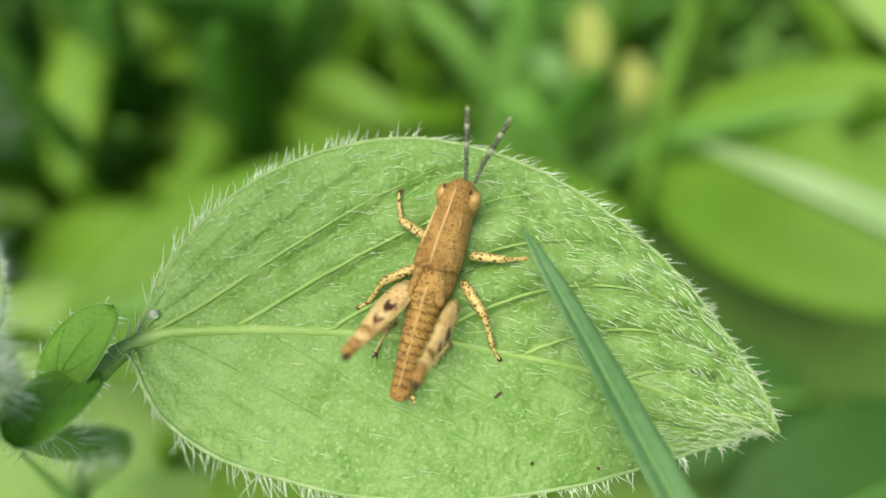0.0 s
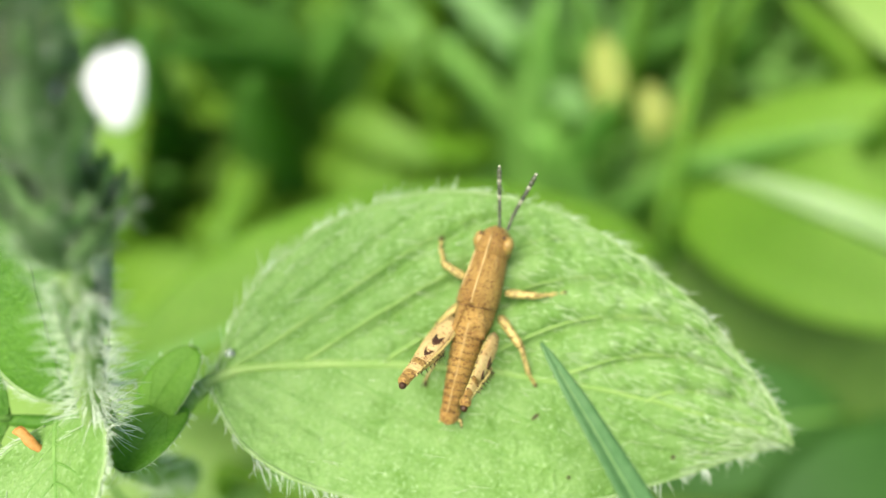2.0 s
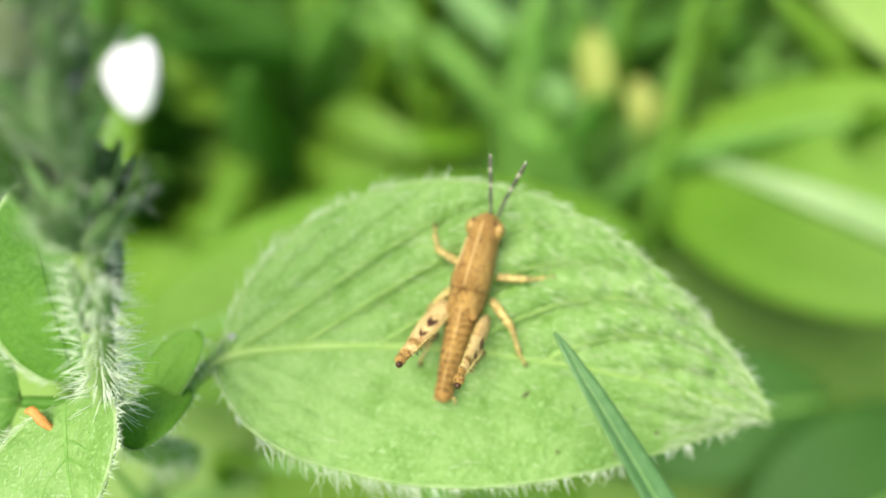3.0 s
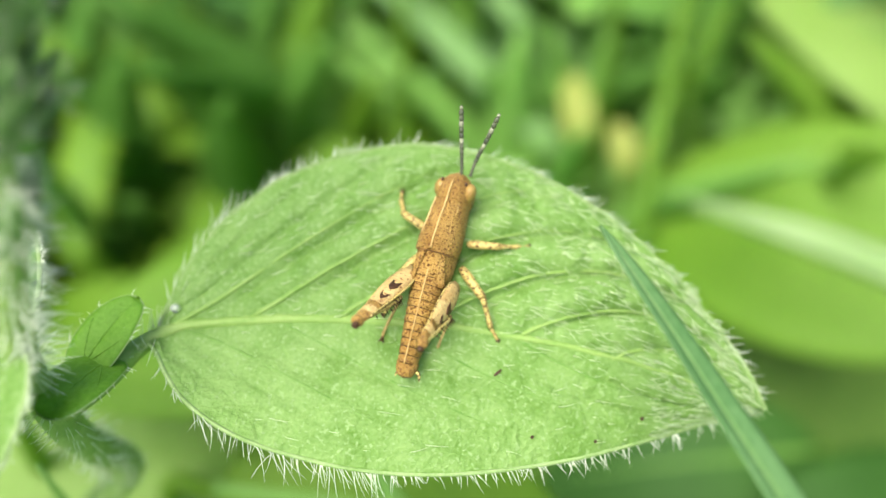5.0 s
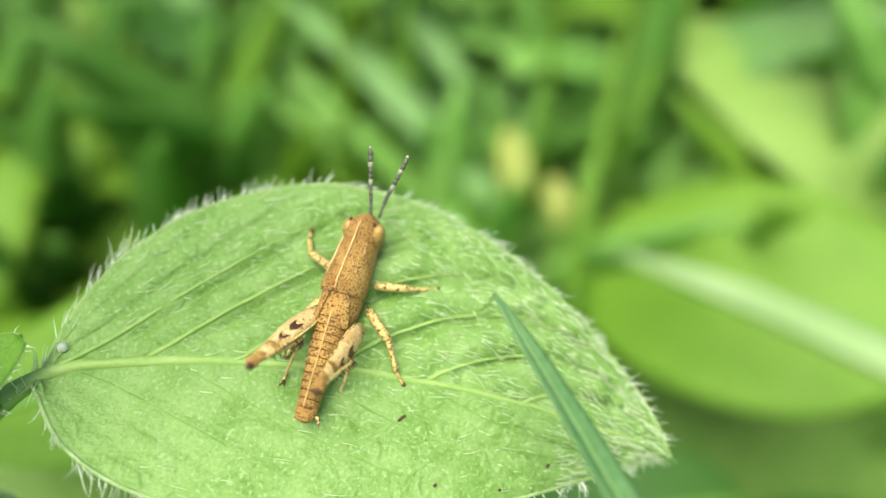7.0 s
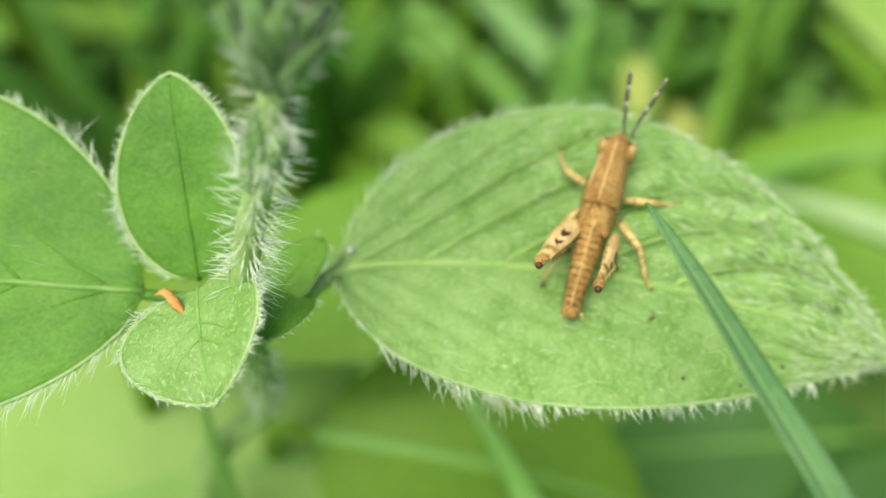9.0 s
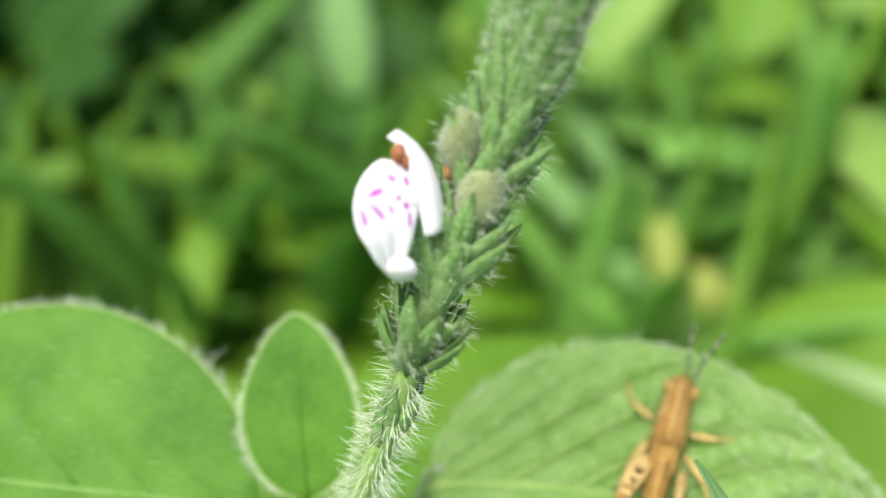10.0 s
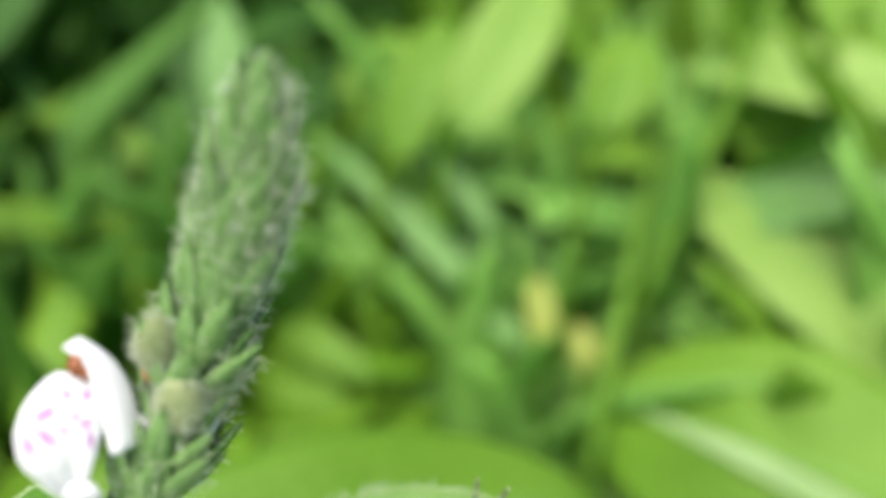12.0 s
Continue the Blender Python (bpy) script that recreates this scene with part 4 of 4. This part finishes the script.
for a, b, width, sag, mat, label in (
        ((91, 28, -40), (55, 83, -55), 5.5, 2, M_BAND, PALE_LABEL),
        ((42, 108, -66), (-24, 165, -26), 9, 3, M_GREY, PALE_LABEL),
        ((32, 134, -44), (-2, 170, -19), 8, 2, M_GREY, PALE_LABEL),
        ((6, 129, -90), (-6, 190, -64), 15, 2, M_LIME, "yellow-green grass blade standing upright"),
        ((50, 82, -76), (72, 145, -12), 4.5, 2, M_LIME, "thin yellow-green grass stem"),
        ((64, 110, -50), (102, 158, 27), 4.5, 2, M_LIME, "thin yellow-green grass stem"),
        ((-52, 90, -82), (-40, 154, -78), 10, 3, M_MID, "mid-green grass blade standing upright"),
        ((-77, 94, -76), (-84, 162, -55), 16, 4, M_MID, "mid-green grass blade standing upright"),
        ((-92, 108, -87), (-40, 194, -42), 12, 4, M_MID, "mid-green grass blade leaning over"),
        # next blade is coloured dark to stand for shade
        ((-130, 150, -80), (-60, 230, 0), 14, 6, M_SHADE, "mid-green grass blade standing upright"),
        ((-30, 10, -118), (-12, -2, -12), 4, 2, M_PALE, PALE_LABEL),
        ((40, -30, -118), (3, 10, -18), 4, 20, M_PALE, PALE_LABEL),
        ((22, 150, -112), (10, 230, 0), 16, 5, M_MID, "mid-green grass blade standing upright")):
    root = V(*a)
    g = thing("grass_blade", label, "grass")
    v, f = blade_piece(a, b, width, sag)
    part("blade", shape(v, f, mat), g)
    part("rib", shape(*tube(spline([a, (V(*a) + V(*b)) / 2 + V(0, -width * 0.03, sag + width * 0.04), b], 9), width * 0.045, 5), M_PALE), g)
    if a[2] > GROUND:
        part("sheath", shape(*tube(spline([root, root + V(4, 2, -12), V(root[0] + 8, root[1] + 4, GROUND - 6)], 9), width * 0.18, 6), mat), g)

for base, tip, width in (((42, 106, -62), (40, 120, -47), 7.5), ((52, 106, -66), (51, 115, -57), 5.5), ((58, 108, -71), (59, 117, -62), 5)):
    y = thing("yellow_leaf", "withered yellow leaf standing among the weeds", "leaf", group="yellow leaves")
    part("blade", shape(*sheet(plain_leaf(base, tip, (0, -0.9, 0.3), width, 0.2, 0.1, 0.6, 0.6, 0.4), 16, 11, 0.5), M_YELLOW), y)
    part("stalk", shape(*tube(spline([base, (base[0] + 2, base[1] + 1, -95), (base[0] + 3, base[1] + 3, GROUND - 6)], 9), 0.7, 6), M_MID), y)


def grass_field(name, count, seed, rmin, rmax, hmin, hmax, wmin, wmax, mat, label, spread=(-1.15, 1.15)):
    r = np.random.default_rng(seed)
    pieces = []
    for _ in range(count):
        dist = rmin + (rmax - rmin) * r.random() ** 1.5
        a = r.uniform(*spread)
        x, y = 15 + dist * math.sin(a), dist * math.cos(a)
        h = r.uniform(hmin, hmax)
        if dist < 110:
            h = min(h, 62)
        lean = r.normal(size=2) * h * 0.38
        pieces.append(blade_piece((x, y, GROUND - 5), (x + lean[0], y + lean[1], GROUND + h), r.uniform(wmin, wmax), h * 0.12, 4))
    tagged(part(name, shape(*join(pieces), mat)), label, "grass", kind="stuff")


grass_field("grass", 216, 11, 120, 420, 35, 80, 9, 19, M_PALE, "dense pale green grass growing from the soil", (0.02, 0.45))
grass_field("grass", 216, 18, 165, 420, 35, 85, 9, 20, M_LIME, "bright green grass growing among the weeds", (0.3, 1.15))
# western grass, with the shade painted in as a darker green
grass_field("grass", 302, 16, 150, 460, 40, 90, 9, 20, M_SHADE, "dense green grass in the undergrowth, coloured dark for shade", (-1.15, 0.06))
grass_field("grass", 108, 20, 150, 460, 40, 95, 9, 17, M_MID, "green grass blades in the undergrowth", (-1.15, 0.0))
grass_field("grass", 79, 19, 190, 340, 62, 112, 15, 26, M_PALE, "broad pale green grass blades catching the light", (0.3, 0.8))
grass_field("grass", 238, 12, 150, 420, 60, 120, 9, 20, M_PALE, "pale grass blades among the weeds", (0.12, 1.0))
grass_field("grass", 252, 13, 350, 1600, 80, 240, 18, 38, M_GRASS, "tall green grass further off", (0.0, 1.15))
# far western grass, darkened in colour to stand for deep shade
grass_field("grass", 504, 17, 350, 1600, 80, 240, 15, 32, M_DEEP_SHADE, "tall green grass further off, coloured dark for shade", (-1.15, 0.12))
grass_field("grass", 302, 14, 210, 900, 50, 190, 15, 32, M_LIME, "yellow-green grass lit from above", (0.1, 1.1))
grass_field("grass", 504, 15, 300, 2500, 40, 120, 12, 44, M_GRASS, "green grass around the herb", (1.2, 5.08))


def low_leaves(count, seed, mat, label, spread, rmin, rmax, zs, size):
    """Broad leaves of low weeds, one beside the other, each on a thin stalk."""
    r = np.random.default_rng(seed)
    pieces = []
    for _ in range(count):
        dist, a = r.uniform(rmin, rmax), r.uniform(*spread)
        c = V(15 + dist * math.sin(a), dist * math.cos(a) - 20, r.uniform(*zs))
        L, turn = r.uniform(*size), r.uniform(0, 2 * math.pi)
        d = V(math.cos(turn), math.sin(turn), r.uniform(-0.25, 0.35)) * L / 2
        surf = plain_leaf(c - d, c + d, (r.normal() * 0.3, -0.45 + r.normal() * 0.25, 0.85), L * r.uniform(0.4, 0.62), 0.15, 0.06, 0.55, 0.75, 0.3, seed=dist)
        pieces.append(sheet(surf, 11, 7, 0.5))
        pieces.append(tube(spline([c - d, c - d * 1.3 + V(0, 0, -8), V(*(c - d * 1.4)[:2], GROUND - 5)], 6), 0.7, 5))
    tagged(part("weeds", shape(*join(pieces), mat)), label, "weeds", kind="stuff")


low_leaves(60, 41, M_PALE, "pale green broad-leaved weeds", (0.08, 0.6), 165, 330, (-88, -40), (30, 60))
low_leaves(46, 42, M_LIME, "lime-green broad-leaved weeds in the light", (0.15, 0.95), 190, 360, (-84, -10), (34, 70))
low_leaves(34, 43, M_MID, "mid-green broad-leaved weeds", (-0.7, 0.0), 170, 340, (-98, -56), (30, 60))
# weeds whose dark colour stands for the shade around them
low_leaves(60, 44, M_DEEP_SHADE, "broad-leaved green weeds in the undergrowth, coloured dark for shade", (-1.1, -0.15), 200, 420, (-90, -20), (36, 70))
low_leaves(40, 45, M_MID, "green broad-leaved weeds close to the soil", (-1.2, -0.05), 120, 230, (-108, -84), (26, 50))

# ---------------- what moves ----------------
SWAY = [
    (0, 18.0, 1.6, 4.8), (0.5, 17.4, 0.8, 4.7), (1, 18.0, -1.1, 5.1), (1.5, 16.1, -2.5, 5.3), (2, 17.1, -3.8, 5.7), (2.5, 17.7, -3.1, 5.9), (3, 18.1, -5.0, 6.4),
    (4, 21.0, -3.0, 6.4), (5, 21.7, -1.2, 6.1), (5.5, 21.6, -1.6, 6.3), (6, 20.6, -1.0, 5.2), (6.5, 20.5, -1.6, 5.3), (7, 21.3, -1.9, 5.2),
    (8, 18.6, -3.6, 6.4), (9, 15.1, -4.5, 7.3), (9.5, 13.9, -4.2, 7.4), (10.5, 14.0, -4.4, 7.2), (12, 14.2, -4.4, 7.2),
]


# lean and twist of the flower spike about the top of the stem, in degrees
LEAN = [(0, 19, -15, -16), (3.2, 19, -15, -16), (4.2, 17, -11, -14), (6, 9, -1, -8), (8, 2, 0, -2), (8.8, 0, 0, 0), (10, 0.6, 0, 0.4), (11, 0.4, -0.5, 0.2), (12, 0, -1.5, 0)]


# way of the loose petal out from behind the spike and back, in millimetres, at the times of the lean
FLUTTER = [(2.2, -0.5, -0.4), (2.2, -0.5, -0.4), (1.6, -0.3, -0.2), (0, 0, 0.3), (-0.5, 0, 0.3), (-0.7, 0, 0.3), (-0.7, 0, 0.3), (-0.7, 0, 0.3), (-0.6, 0, 0.6)]


# turn of one middle leg about its hip, in degrees: stretched out at first, then drawn in under the hind leg
TUCK = [(0, 4), (1.0, 2), (1.4, 22), (2.5, 24), (3.2, 20), (4.8, 26), (12, 26)]


def motions():
    hip = Matrix.Translation(Vector((-1.1, 6.0, 1.0)) * MM)
    walk(MIDDLE_LEG, [(t, hip @ pose(0, 0, 0, 0, 0, a) @ hip.inverted()) for t, a in TUCK])
    top = Matrix.Translation(Vector((-0.2, -5.2, 15.5)) * MM)
    for ob in SPIKE_PARTS:
        rest = top @ Matrix.Scale(1.06, 4) @ top.inverted() @ ob.matrix_basis
        walk(ob, [(t, top @ pose(0, 0, 0, a, b, c) @ top.inverted() @ rest) for t, a, b, c in LEAN])
    walk(PETAL, [(t, top @ pose(0, 0, 0, a, b, c) @ top.inverted() @ pose(x * MM, y * MM, z * MM)) for (t, a, b, c), (x, y, z) in zip(LEAN, FLUTTER)])
    walk(BLADE, [(t, pose(x * MM, y * MM, z * MM)) for t, x, y, z in SWAY])


motions()
